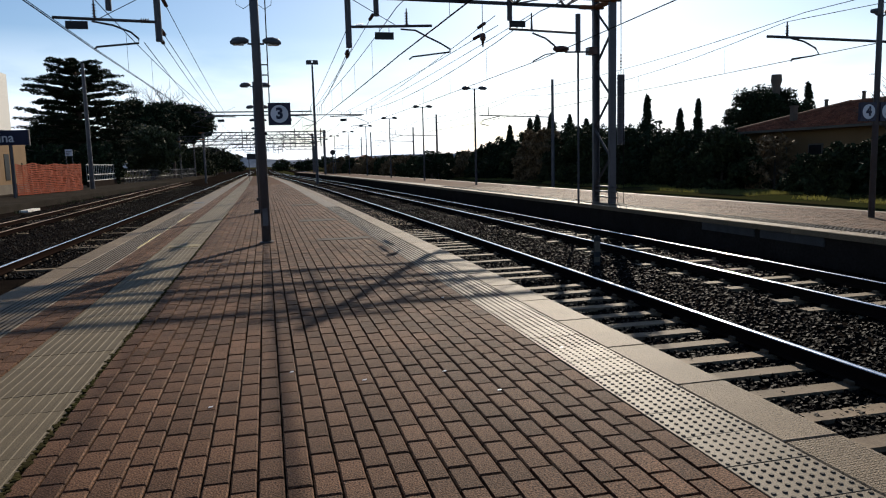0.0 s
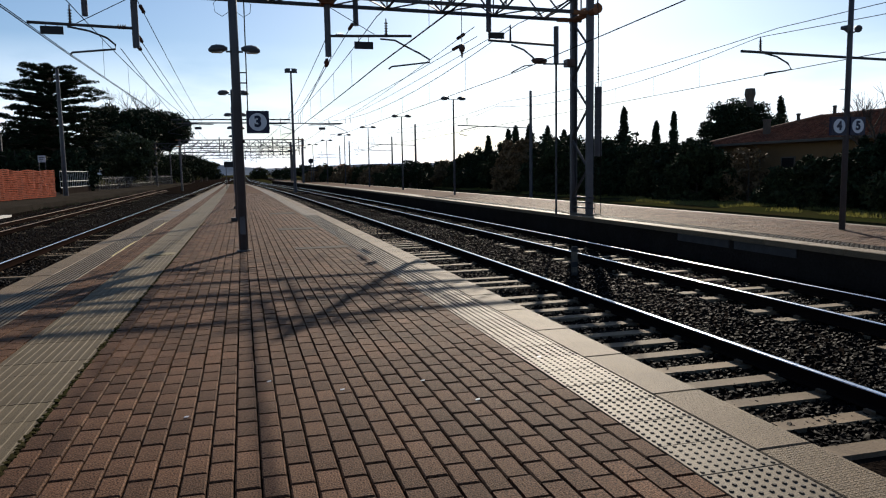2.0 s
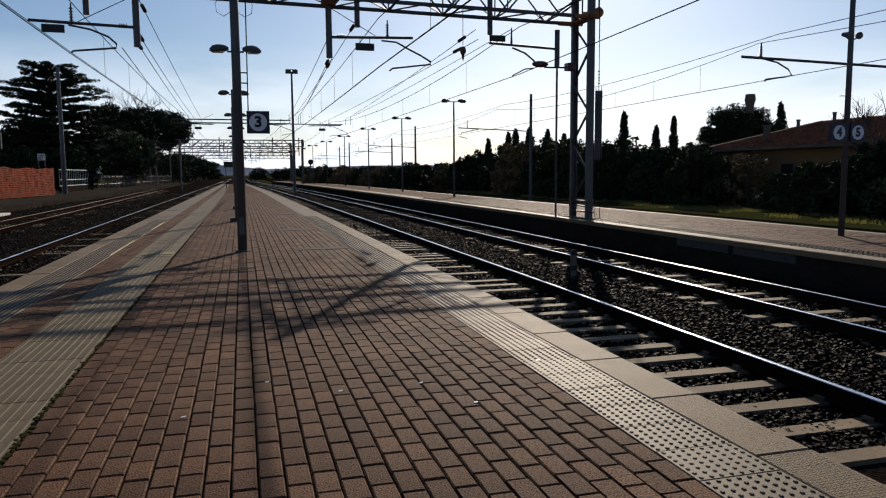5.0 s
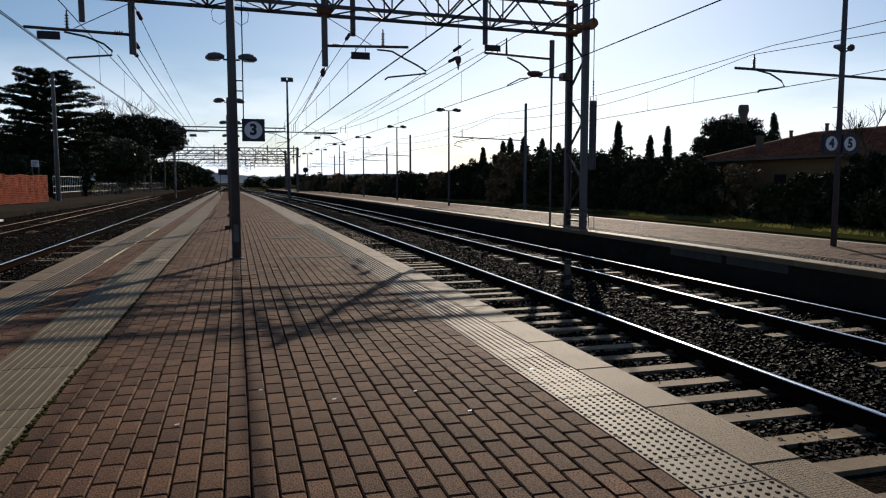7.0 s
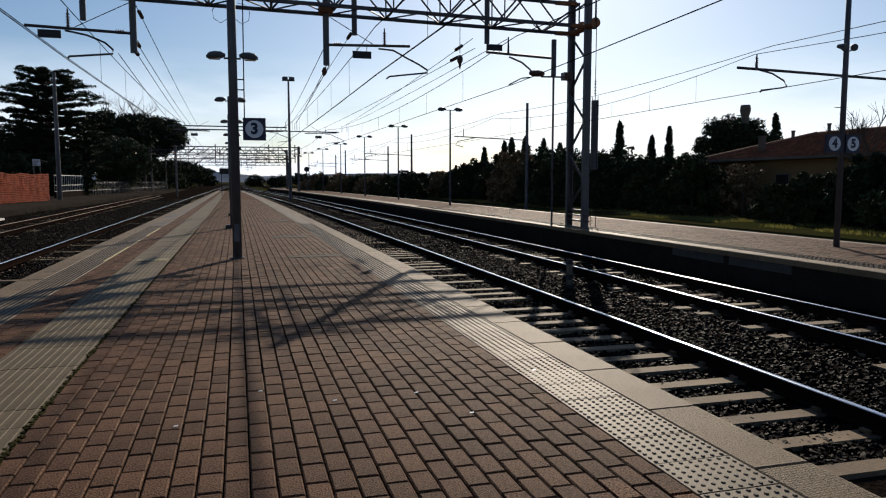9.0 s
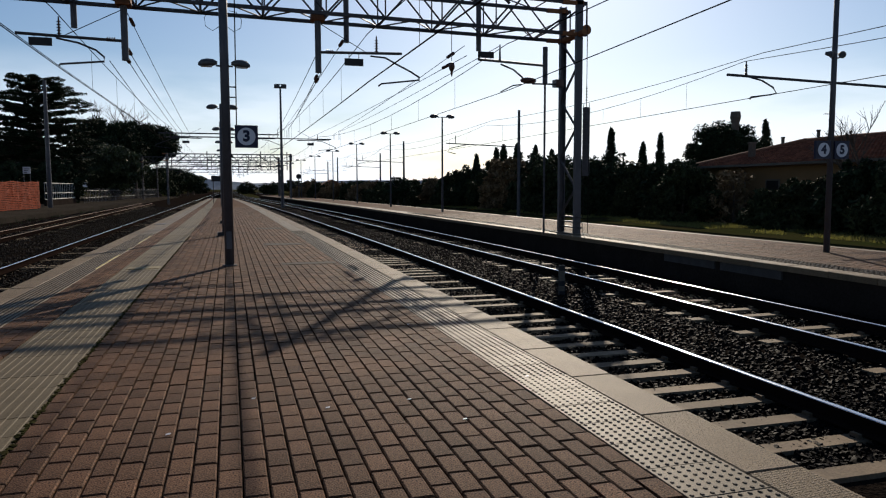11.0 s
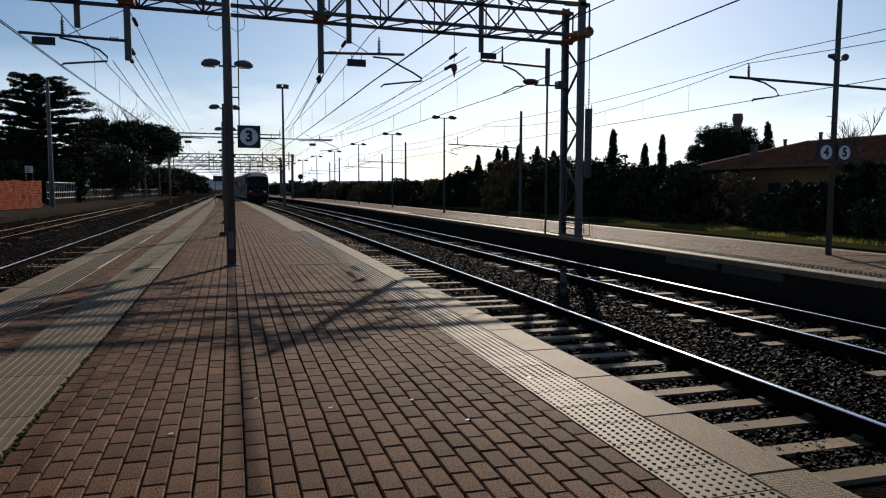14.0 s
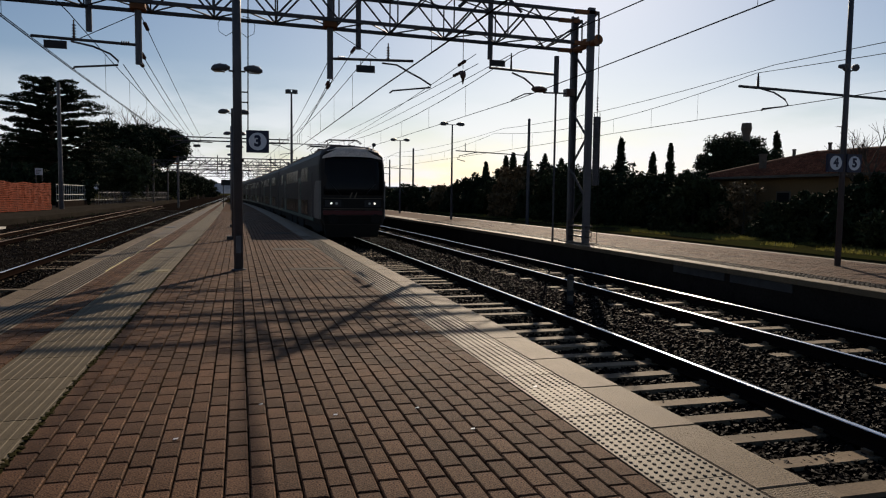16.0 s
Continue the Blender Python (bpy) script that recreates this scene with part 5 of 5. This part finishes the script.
def coach(front):
    ob = thing("train_coach", "leading double-deck train coach with dark windscreen and lit headlights" if front else "double-deck train coach with dark window bands", "train", "coaches of the train")
    prof = [(-1.32, .75), (-1.41, 1.0), (-1.42, 2.6), (-1.41, 3.3), (-1.36, 3.68), (-1.2, 3.92), (-.8, 4.08), (0, 4.14), (.8, 4.08), (1.2, 3.92), (1.36, 3.68), (1.41, 3.3), (1.42, 2.6), (1.41, 1.0), (1.32, .75)]
    bm = bmesh.new()

    def ring(y, k, rake):
        return [bm.verts.new((x * k, y + rake * max(0, z - 2.2) ** 1.3, z if z < 3.7 else 3.7 + (z - 3.7) * (1 if k > .99 else .6))) for x, z in prof]
    if front:
        rings = [ring(0, .93, .16), ring(.1, .98, .16), ring(.4, .998, .14), ring(1.9, 1, 0), ring(COACH_L, 1, 0)]
    else:
        rings = [ring(0, 1, 0), ring(COACH_L, 1, 0)]
    for u, v in zip(rings, rings[1:]):
        for j in range(len(prof)):
            k = (j + 1) % len(prof)
            bm.faces.new((u[j], u[k], v[k], v[j]))
    bm.faces.new(rings[0])
    bm.faces.new(rings[-1][::-1])
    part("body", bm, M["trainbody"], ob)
    bm = bmesh.new()
    box(bm, -1.2, 1.2, .6 if front else .1, COACH_L - .1, .45, .8)
    for y in (8, 12, 15):
        box(bm, -1.28, 1.28, y, y + 2.4, .3, .75)
    part("underframe", bm, M["trainunder"], ob)
    bm = bmesh.new()
    sec = [(-1.15, 3.97), (-.8, 4.10), (0, 4.165), (.8, 4.10), (1.15, 3.97)]
    r = [[bm.verts.new((x, y, z)) for x, z in sec] for y in ((2.4 if front else .05), COACH_L - .05)]
    for j in range(4):
        bm.faces.new((r[0][j], r[0][j + 1], r[1][j + 1], r[1][j]))
    part("roof", bm, M["trainroof"], ob, "beige roof")
    for y in (3.6, 20.6):
        bm = bmesh.new()
        box(bm, -1.1, 1.1, y - 1.3, y + 1.9, .3, .6)
        bog = part("bogie", bm, M["trainunder"], ob)
        for wy in (y - .95, y + 1.55):
            bm = bmesh.new()
            for s in (-.72, .72):
                tube(bm, [(s - .06, wy, .46), (s + .06, wy, .46)], .455, 20)
            tube(bm, [(-.7, wy, .46), (.7, wy, .46)], .09, 8)
            part("wheelset", bm, M["railside"], bog)
    for s in (-1, 1):
        for z0, z1, out in ((1.05, 1.75, 1.405), (2.65, 3.3, 1.405)):
            y = 4.6 if front else 2.6
            while y < COACH_L - 3.4:
                if not (7.3 < y < 9.2 or 17.4 < y < 19.4):
                    bm = bmesh.new()
                    k = .012
                    x1 = 1.418 if z1 < 2 else 1.416
                    v = [bm.verts.new((s * (xx + k), yy, zz)) for yy, zz, xx in ((y, z0, x1), (y + 1.35, z0, x1), (y + 1.35, z1, x1 if z1 < 2 else 1.41), (y, z1, x1 if z1 < 2 else 1.41))]
                    bm.faces.new(v)
                    w = part("window", bm, M["cabglass"], ob, "dark window")
                    w.modifiers.new("thick", "SOLIDIFY").thickness = .02
                y += 1.62
        for y in (8.0, 18.1):
            bm = bmesh.new()
            box(bm, s * 1.395 - .03, s * 1.395 + .03, y, y + 1.3, .85, 2.85)
            d = part("door", bm, M["traingreen"], ob, "dark green sliding door")
            bm = bmesh.new()
            box(bm, s * 1.43 - .01, s * 1.43 + .01, y + .2, y + 1.1, 1.7, 2.6)
            part("door_window", bm, M["glassdark"], d)
        bm = bmesh.new()
        box(bm, s * 1.412 - .012, s * 1.412 + .012, 2.2 if front else .1, COACH_L - .1, .84, .98)
        part("stripe", bm, M["traingreen"], ob, "dark green stripe")
    if front:
        bm = bmesh.new()
        rows = []
        for z in (2.02, 2.3, 2.7, 3.1, 3.4, 3.62):
            yy = .16 * max(0, z - 2.2) ** 1.3
            w = 1.29 if z < 3.4 else 1.29 - (z - 3.4) * .3
            rows.append([bm.verts.new((x, yy - .035 + (.05 if abs(x) > 1.15 else .0) + max(0, abs(x) - .8) * .06, z)) for x in (-w, -w * .7, -w * .3, w * .3, w * .7, w)])
        for u, v in zip(rows, rows[1:]):
            for j in range(5):
                bm.faces.new((u[j], u[j + 1], v[j + 1], v[j]))
        ws_ = part("windscreen", bm, M["cabglass"], ob, "large dark windscreen", True)
        ws_.modifiers.new("thick", "SOLIDIFY").thickness = .03
        bm = bmesh.new()
        box(bm, -1.23, 1.23, -.05, .12, 1.40, 1.95)
        part("front_panel", bm, M["trainunder"], ob, "dark lower front panel")
        for s in (-1, 1):
            bm = bmesh.new()
            box(bm, s * .84 - .34, s * .84 + .34, -.085, 0, 1.52, 1.80)
            hb = part("headlight_box", bm, M["black"], ob)
            bm = bmesh.new()
            disc(bm, (s * .92, 1.66), .0005, .042, -.10, -.088, 16)
            part("headlight", bm, M["headlight"], hb, "lit white headlight")
            bm = bmesh.new()
            disc(bm, (s * .70, 1.66), .0005, .05, -.10, -.088, 16)
            part("tail_lamp", bm, M["lampglass"], hb)
            bm = bmesh.new()
            tube(bm, [(s * .88, -.5, 1.02), (s * .88, .1, 1.02)], .09, 10)
            tube(bm, [(s * .88, -.54, 1.02), (s * .88, -.48, 1.02)], .2, 14)
            part("buffer", bm, M["trainunder"], ob)
            bm = bmesh.new()
            tube(bm, [(s * .5, -.06, 1.99), (s * .95, -.09, 2.5)], .012, 5)
            part("wiper", bm, M["black"], ob)
        bm = bmesh.new()
        box(bm, -1.25, 1.25, -.075, .1, 1.42, 1.45)
        box(bm, -1.25, 1.25, -.075, .1, 1.86, 1.89)
        part("trim_line", bm, M["concrete"], ob, "dull pale trim line")
        bm = bmesh.new()
        box(bm, -1.26, 1.26, -.07, .12, 1.18, 1.36)
        part("red_band", bm, M["trainred"], ob, "dull red band")
        bm = bmesh.new()
        for x0, sh in ((-.16, .0), (.04, .0)):
            v = [bm.verts.new(p) for p in ((x0, -.075, 1.9), (x0 + .06, -.075, 1.9), (x0 + .15, -.075, 2.12), (x0 + .09, -.075, 2.12))]
            bm.faces.new(v)
        em_ = part("emblem", bm, M["concrete"], ob, "pale slanted emblem")
        em_.modifiers.new("thick", "SOLIDIFY").thickness = .012
        bm = bmesh.new()
        v = [bm.verts.new(p) for p in ((-1.24, -.1, 1.15), (1.24, -.1, 1.15), (1.1, .15, .22), (-1.1, .15, .22), (-1.24, .5, 1.15), (1.24, .5, 1.15), (1.1, .5, .22), (-1.1, .5, .22))]
        for q in ((0, 1, 2, 3), (5, 4, 7, 6), (4, 5, 1, 0), (3, 2, 6, 7), (4, 0, 3, 7), (1, 5, 6, 2)):
            bm.faces.new([v[i] for i in q])
        part("skirt", bm, M["trainunder"], ob)
        bm = bmesh.new()
        r = []
        for y, z, w in ((.18, 3.64, 1.27), (.22, 3.76, 1.2), (.34, 3.95, 1.05), (.7, 4.1, .98), (2.3, 4.19, .9), (2.4, 4.08, .95)):
            r.append([bm.verts.new((x * w, y + .05 * x * x, z - .1 * abs(x) ** 3)) for x in (-1, -.6, 0, .6, 1)])
        for u, v in zip(r, r[1:]):
            for j in range(4):
                bm.faces.new((u[j], u[j + 1], v[j + 1], v[j]))
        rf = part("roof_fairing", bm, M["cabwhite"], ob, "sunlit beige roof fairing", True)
        for s in (-1, 1):
            bm = bmesh.new()
            edge = ((.86, 1.0), (.99, 1.35), (1.0, 1.75), (.93, 2.1), (.8, 2.4), (.66, 2.6))
            cols = [[bm.verts.new((s * x, y, z)) for w, z in edge for x, y in [((1.345 + .55 * d if d < .13 else 1.416 + .04 * min(d, .4)), -.03 + d * w)]] for d in (0, .12, .4, 1.1, 1.9)]
            for u, w in zip(cols, cols[1:]):
                for j in range(5):
                    bm.faces.new((u[j], w[j], w[j + 1], u[j + 1]))
            sp = part("side_flash", bm, M["trainpale"], ob, "pale grey curved flash on the cab side")
            sp.modifiers.new("thick", "SOLIDIFY").thickness = .01
            bm = bmesh.new()
            box(bm, s * 1.43 - .012, s * 1.43 + .012, 2.75, 2.83, .95, 3.0)
            part("cab_handrail", bm, M["trainpale"], ob, "pale vertical handrail")
        bm = bmesh.new()
        tube(bm, [(1.05, 1.0, 3.95), (1.05, 1.0, 4.15), (1.05, .8, 4.2)], [.03, .03, .09], 8)
        part("horn", bm, M["black"], ob)
        for y, lift in ((2.7, .22), (10.2, .34)):
            bm = bmesh.new()
            for s in (-.55, .55):
                tube(bm, [(s, y, 4.2), (s * .9, y + 1.7, 4.2 + lift), (s * .9, y + .15, 4.2 + lift * 1.15)], .022, 5)
                tube(bm, [(s, y + .3, 4.1), (s, y + .3, 4.3)], [.06, .03], 6)
                tube(bm, [(s, y + 1.6, 4.1), (s, y + 1.6, 4.3)], [.06, .03], 6)
            tube(bm, [(-.55, y, 4.25), (.55, y, 4.25)], .022, 5)
            tube(bm, [(-.55, y + 1.6, 4.25), (.55, y + 1.6, 4.25)], .022, 5)
            zt = 4.24 + lift * 1.2
            for dy in (0, .3):
                tube(bm, [(-.85, y + dy, zt - .15), (-.65, y + dy, zt), (.65, y + dy, zt), (.85, y + dy, zt - .15)], .022, 5)
            part("pantograph", bm, M["galv"], ob)
    for y in (6.0, 13.5, 16.0, 19.5):
        bm = bmesh.new()
        box(bm, -.75, .75, y, y + 1.6, 4.1, 4.24)
        part("roof_unit", bm, M["trainroof"], ob)
    return ob


lead = coach(True)
trailer = coach(False)
COACHES = [lead, trailer] + [copy_thing(trailer, pose(0, 0, 0)) for _ in range(3)]


# ---------------- paving, piece by piece ----------------
def cell_mesh(name, w, l, h, material, bevel=.006):
    bm = bmesh.new()
    a, b = w / 2, l / 2
    lo = [bm.verts.new((x, y, -h)) for x, y in ((-a, -b), (a, -b), (a, b), (-a, b))]
    mi = [bm.verts.new((x, y, -bevel)) for x, y in ((-a, -b), (a, -b), (a, b), (-a, b))]
    to = [bm.verts.new((x, y, 0)) for x, y in ((-a + bevel, -b + bevel), (a - bevel, -b + bevel), (a - bevel, b - bevel), (-a + bevel, b - bevel))]
    for u, v in ((lo, mi), (mi, to)):
        for j in range(4):
            bm.faces.new((u[j], u[(j + 1) % 4], v[(j + 1) % 4], v[j]))
    bm.faces.new(to)
    return mesh_of(name, bm, material)


PX0, PX1, COLS, PL = -1.31, 2.16, 26, .255
PW = (PX1 - PX0) / COLS
rgp = random.Random(2)
PAVER = cell_mesh("paver", PW - .009, PL - .013, .04, M["paver"], .008)
rest_c, rest_h = [], []
count = 0
for c in range(COLS):
    x = PX0 + (c + .5) * PW
    off = PL * (.5 if c % 2 else 0) + rgp.uniform(-.02, .02)
    y = -13.8 + off
    while y < 62:
        dz, dx = rgp.uniform(-.0025, .0025), rgp.uniform(-.0015, .0015)
        if 3.2 < y < 6.05 and count < 300:
            piece("paver", PAVER, platform_1, pose(bx(x + dx, y), y, dz, rgp.uniform(-.35, .35), rgp.uniform(-.35, .35), rgp.uniform(-.5, .5)))
            count += 1
        else:
            rest_c.append((bx(x + dx, y), y + rgp.uniform(-.003, .003), -.02 + dz))
            rest_h.append((PW / 2 - .0046, PL / 2 - .0065, .02))
        y += PL
# the narrow paved strip between the guide tiles and the west edge
for c in range(3):
    x = -2.06 - (c + .5) * .153
    y = -13.8 + (PL / 2 if c % 2 else 0)
    while y < 62:
        rest_c.append((bx(x, y), y, -.02 + rgp.uniform(-.002, .002)))
        rest_h.append((.0728, PL / 2 - .0055, .02))
        y += PL
v, f = boxes(rest_c, rest_h)
tagged(soup("pavers_beyond", v, f, M["paver_joined"], platform_1), kind="stuff")
bm = bmesh.new()
sweep(bm, [(-2.52, -.03), (2.16, -.03), (2.16, -.003), (-2.52, -.003)], [62, 70, 80, 95, 110, 120.5])
part("far_paving", bm, M["paver_far"], platform_1)

# edge stones, east and west
KERB = cell_mesh("edge_stone", .36, 1.035, .12, M["kerb"], .008)
KERB_W = cell_mesh("edge_stone", .36, 1.035, .12, M["kerb"], .008)
for i in range(-14, 112):
    y = 1.62 + i * 1.05
    piece("edge_stone", KERB, platform_1, pose(bx(P1R - .18, y), y, rgp.uniform(-.0006, .0006), 0, 0, rgp.uniform(-.15, .15) + math.degrees(2 * y * BEND)))
    piece("edge_stone", KERB_W, platform_1, pose(bx(P1L + .18, y), y, rgp.uniform(-.003, .003), 0, 0, rgp.uniform(-.15, .15) + math.degrees(2 * y * BEND)))
# fine chequer relief on the edge stones
cs, hs = [], []
for i in range(3):
    y0 = 1.62 + i * 1.05 - .5
    for a in range(12):
        for b in range(38):
            cs.append((bx(P1R - .345 + .0275 * (a + .5 * (b % 2)) + .004, y0), y0 + .02 + b * .0265, .0))
            hs.append((.009, .0085, .0013))
v, f = boxes(cs, hs)
tagged(soup("edge_stone_relief", v, f, M["kerb"], platform_1), kind="stuff")

# warning tiles with domes
TACT = cell_mesh("warning_tile", .484, .393, .03, M["tactile"], .003)
dv, df = [], []


def domes(x0, y0, nx, ny, px, py, r, h):
    ring = [(math.cos(k * math.pi / 4), math.sin(k * math.pi / 4)) for k in range(8)]
    for i in range(nx):
        for j in range(ny):
            cx, cy, b = x0 + (i + .5) * px, y0 + (j + .5) * py, len(dv)
            for rr, z in ((r, 0), (r * .72, h)):
                dv.extend((cx + rr * c, cy + rr * s, z) for c, s in ring)
            for k in range(8):
                df.append((b + k, b + (k + 1) % 8, b + 8 + (k + 1) % 8, b + 8 + k))
            df.append(tuple(range(b + 8, b + 16)))


for i in range(-40, 148):
    y = 2.4 + i * .398
    piece("warning_tile", TACT, platform_1, pose(bx(2.405, y), y, rgp.uniform(-.001, .002)))
    if 0 <= i < 62:
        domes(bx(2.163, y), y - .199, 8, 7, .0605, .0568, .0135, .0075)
    if i < 130:
        piece("warning_tile", TACT, platform_1, pose(bx(-2.765, y), y, rgp.uniform(-.001, .002)))
    if 10 < i < 62:
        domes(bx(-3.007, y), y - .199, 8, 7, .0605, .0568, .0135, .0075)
tagged(soup("tile_domes", dv, df, M["dome_shaded"], platform_1), kind="stuff")
# guide tiles with raised ribs
bm = bmesh.new()
W, L = .715, .397
box(bm, -W / 2, W / 2, -L / 2, L / 2, -.03, 0)
for k in range(10):
    x = -W / 2 + .036 + k * .0714
    rv = box(bm, x - .017, x + .017, -L / 2, L / 2, -.001, .0042)
    for q in rv[4:]:
        q.co.x = x + (q.co.x - x) * .6
GUIDE = mesh_of("guide_tile", bm, M["guide"])
for i in range(-42, 150):
    y = 3.2 + i * .4
    piece("guide_tile", GUIDE, platform_1, pose(bx(-1.685, y), y, rgp.uniform(-.002, .002), 0, 0, rgp.uniform(-.12, .12)))
bm = bmesh.new()
sweep(bm, [(-2.045, -.03), (-1.325, -.03), (-1.325, 0), (-2.045, 0)], [63.2, 70, 80, 95, 110, 120.5])
part("far_guide_strip", bm, M["guide"], platform_1)
bm = bmesh.new()
sweep(bm, [(2.165, -.03), (2.648, -.03), (2.648, 0), (2.165, 0)], [61.2, 70, 80, 95, 110, 120.5])
sweep(bm, [(-3.005, -.03), (-2.525, -.03), (-2.525, 0), (-3.005, 0)], [54.2, 70, 80, 95, 110, 120.5])
part("far_warning_strip", bm, M["tactile"], platform_1)
bm = bmesh.new()
for y0, y1 in ((15.2, 18.4), (19.6, 20.4), (22, 25.5)):
    box(bm, -2.56, -2.53, y0, y1, .001, .006, True)
part("worn_line", bm, M["yellow"], platform_1, "worn pale yellow line")

# crumbled mortar and moss along the guide tiles
n = 900
rgm = np.random.default_rng(3)
ys = 3.0 + 22 * rgm.random(n) ** 1.4
xs = -1.318 + rgm.normal(0, .012, n)
k8 = np.array([(-1, -1, -1), (1, -1, -1), (1, 1, -1), (-1, 1, -1), (-1, -1, 1), (1, -1, 1), (1, 1, 1), (-1, 1, 1)], float)
cv = np.stack([xs, ys, np.full(n, -.001)], 1)[:, None, :] + k8[None] * rgm.uniform(.3, 1.1, (n, 8, 3)) * np.array([.014, .02, .007])
fm = np.array([(4, 5, 6, 7), (0, 1, 5, 4), (1, 2, 6, 5), (2, 3, 7, 6), (3, 0, 4, 7)])
tagged(soup("moss_crumbs", cv.reshape(-1, 3).tolist(), (fm[None] + 8 * np.arange(n)[:, None, None]).reshape(-1, 4).tolist(), M["soil"], platform_1), "dark moss and crumbled mortar", kind="stuff")
# pale litter specks on the paving
for sx_, sy_ in ((.62, 5.02), (1.22, 5.05), (1.47, 4.5), (-.42, 4.75), (.12, 5.4), (2.3, 5.4), (1.9, 7.9)):
    spk = thing("paper_scrap", "tiny pale scrap of litter on the paving", "litter", "litter scraps")
    bm = bmesh.new()
    v4 = [bm.verts.new((sx_ + dx, sy_ + dy, .004 + dz)) for dx, dy, dz in ((-.016, -.006, 0), (.012, -.01, .002), (.017, .009, .004), (-.01, .012, .001))]
    bm.faces.new(v4)
    sc = part("scrap", bm, M["white"], spk)
    sc.modifiers.new("thick", "SOLIDIFY").thickness = .002

# covers and patches in the paving
for nm, x0, x1, y0, y1, m, lab in (("manhole_cover", -1.95, -1.36, 14.9, 15.35, "cover", "mossy cast cover set in the guide tiles"),
                                   ("drain_cover", -3.2, -2.75, 33.5, 34.4, "black", "dark drain cover at the platform edge"),
                                   ("asphalt_patch", 1.0, 2.1, 14.9, 15.3, "patch", "dark asphalt patch in the paving"),
                                   ("asphalt_patch", .9, 1.9, 20.2, 20.9, "patch", "dark asphalt patch in the paving"),
                                   ("asphalt_patch", 1.0, 2.0, 28.4, 29.2, "patch", "dark asphalt patch in the paving")):
    ob = thing(nm, lab, "cover" if "cover" in nm else "patch")
    bm = bmesh.new()
    box(bm, x0, x1, y0, y1, -.02, .007 if nm != "manhole_cover" else .011, True)
    if nm == "manhole_cover":
        part("plate", bm, M[m], ob)
        for k in range(6):
            bm = bmesh.new()
            box(bm, x0 + .04 + k * .09, x0 + .08 + k * .09, y0 + .03, y1 - .03, .009, .016, True)
            part("rib", bm, M[m], ob)
    else:
        part("plate", bm, M[m], ob)

# far platform: edge stones, warning tiles and paving
KERB2 = cell_mesh("edge_stone", .38, 1.03, .12, M["kerb"], .01)
for i in range(-19, 110):
    y = 7.0 + i * 1.05
    piece("edge_stone", KERB2, platform_2, pose(bx(P2L + .19, y), y, .0, 0, 0, math.degrees(2 * y * BEND)))
bm = bmesh.new()
sweep(bm, [(P2L + .385, -.03), (P2L + .92, -.03), (P2L + .92, -.002), (P2L + .385, -.002)], P2_YS)
part("warning_strip", bm, M["tactile"], platform_2)
cs, hs = [], []
for j in range(330):
    y = 7 + j * .0567 * 2
    for k in range(4):
        cs.append((bx(P2L + .45 + k * .125, y), y, .004))
        hs.append((.045, .022, .007))
v, f = boxes(cs, hs)
tagged(soup("strip_ribs", v, f, M["dome_shaded"], platform_2), kind="stuff")
cs, hs = [], []
for c in range(14):
    x = P2L + .95 + (c + .5) * .24
    y = -13.8 + (.06 if c % 2 else 0)
    while y < 42:
        cs.append((bx(x, y), y, -.01 + rgp.uniform(-.002, .002)))
        hs.append((.115, .055, .012))
        y += .122
v, f = boxes(cs, hs)
tagged(soup("pavers", v, f, M["paver_joined"], platform_2), kind="stuff")
bm = bmesh.new()
sweep(bm, [(P2R - .27, -.06), (P2R + .03, -.06), (P2R + .03, .004), (P2R - .27, .004)], P2_YS)
part("back_edging", bm, M["kerb"], platform_2)


# ---------------- motion ----------------
def train_front(t):
    """Where the leading coach's nose is along the line."""
    return 30.5 + 32.9 * (16.0 - t) + .02 * (16.0 - t) ** 2


def motions():
    times = [i * .5 for i in range(33)]
    for i, c in enumerate(COACHES):
        rows = []
        for t in times:
            y0 = train_front(t) + i * (COACH_L + .45)
            a, b = Vector((bx(TRACK_X["track_4"], y0 + 3.6), y0 + 3.6)), Vector((bx(TRACK_X["track_4"], y0 + 20.6), y0 + 20.6))
            d = (b - a).normalized()
            o = a - d * 3.6
            rows.append((t, pose(o.x, o.y, RAIL_Z, 0, 0, -math.degrees(math.atan2(d.x, d.y)))))
        walk(c, rows)


motions()
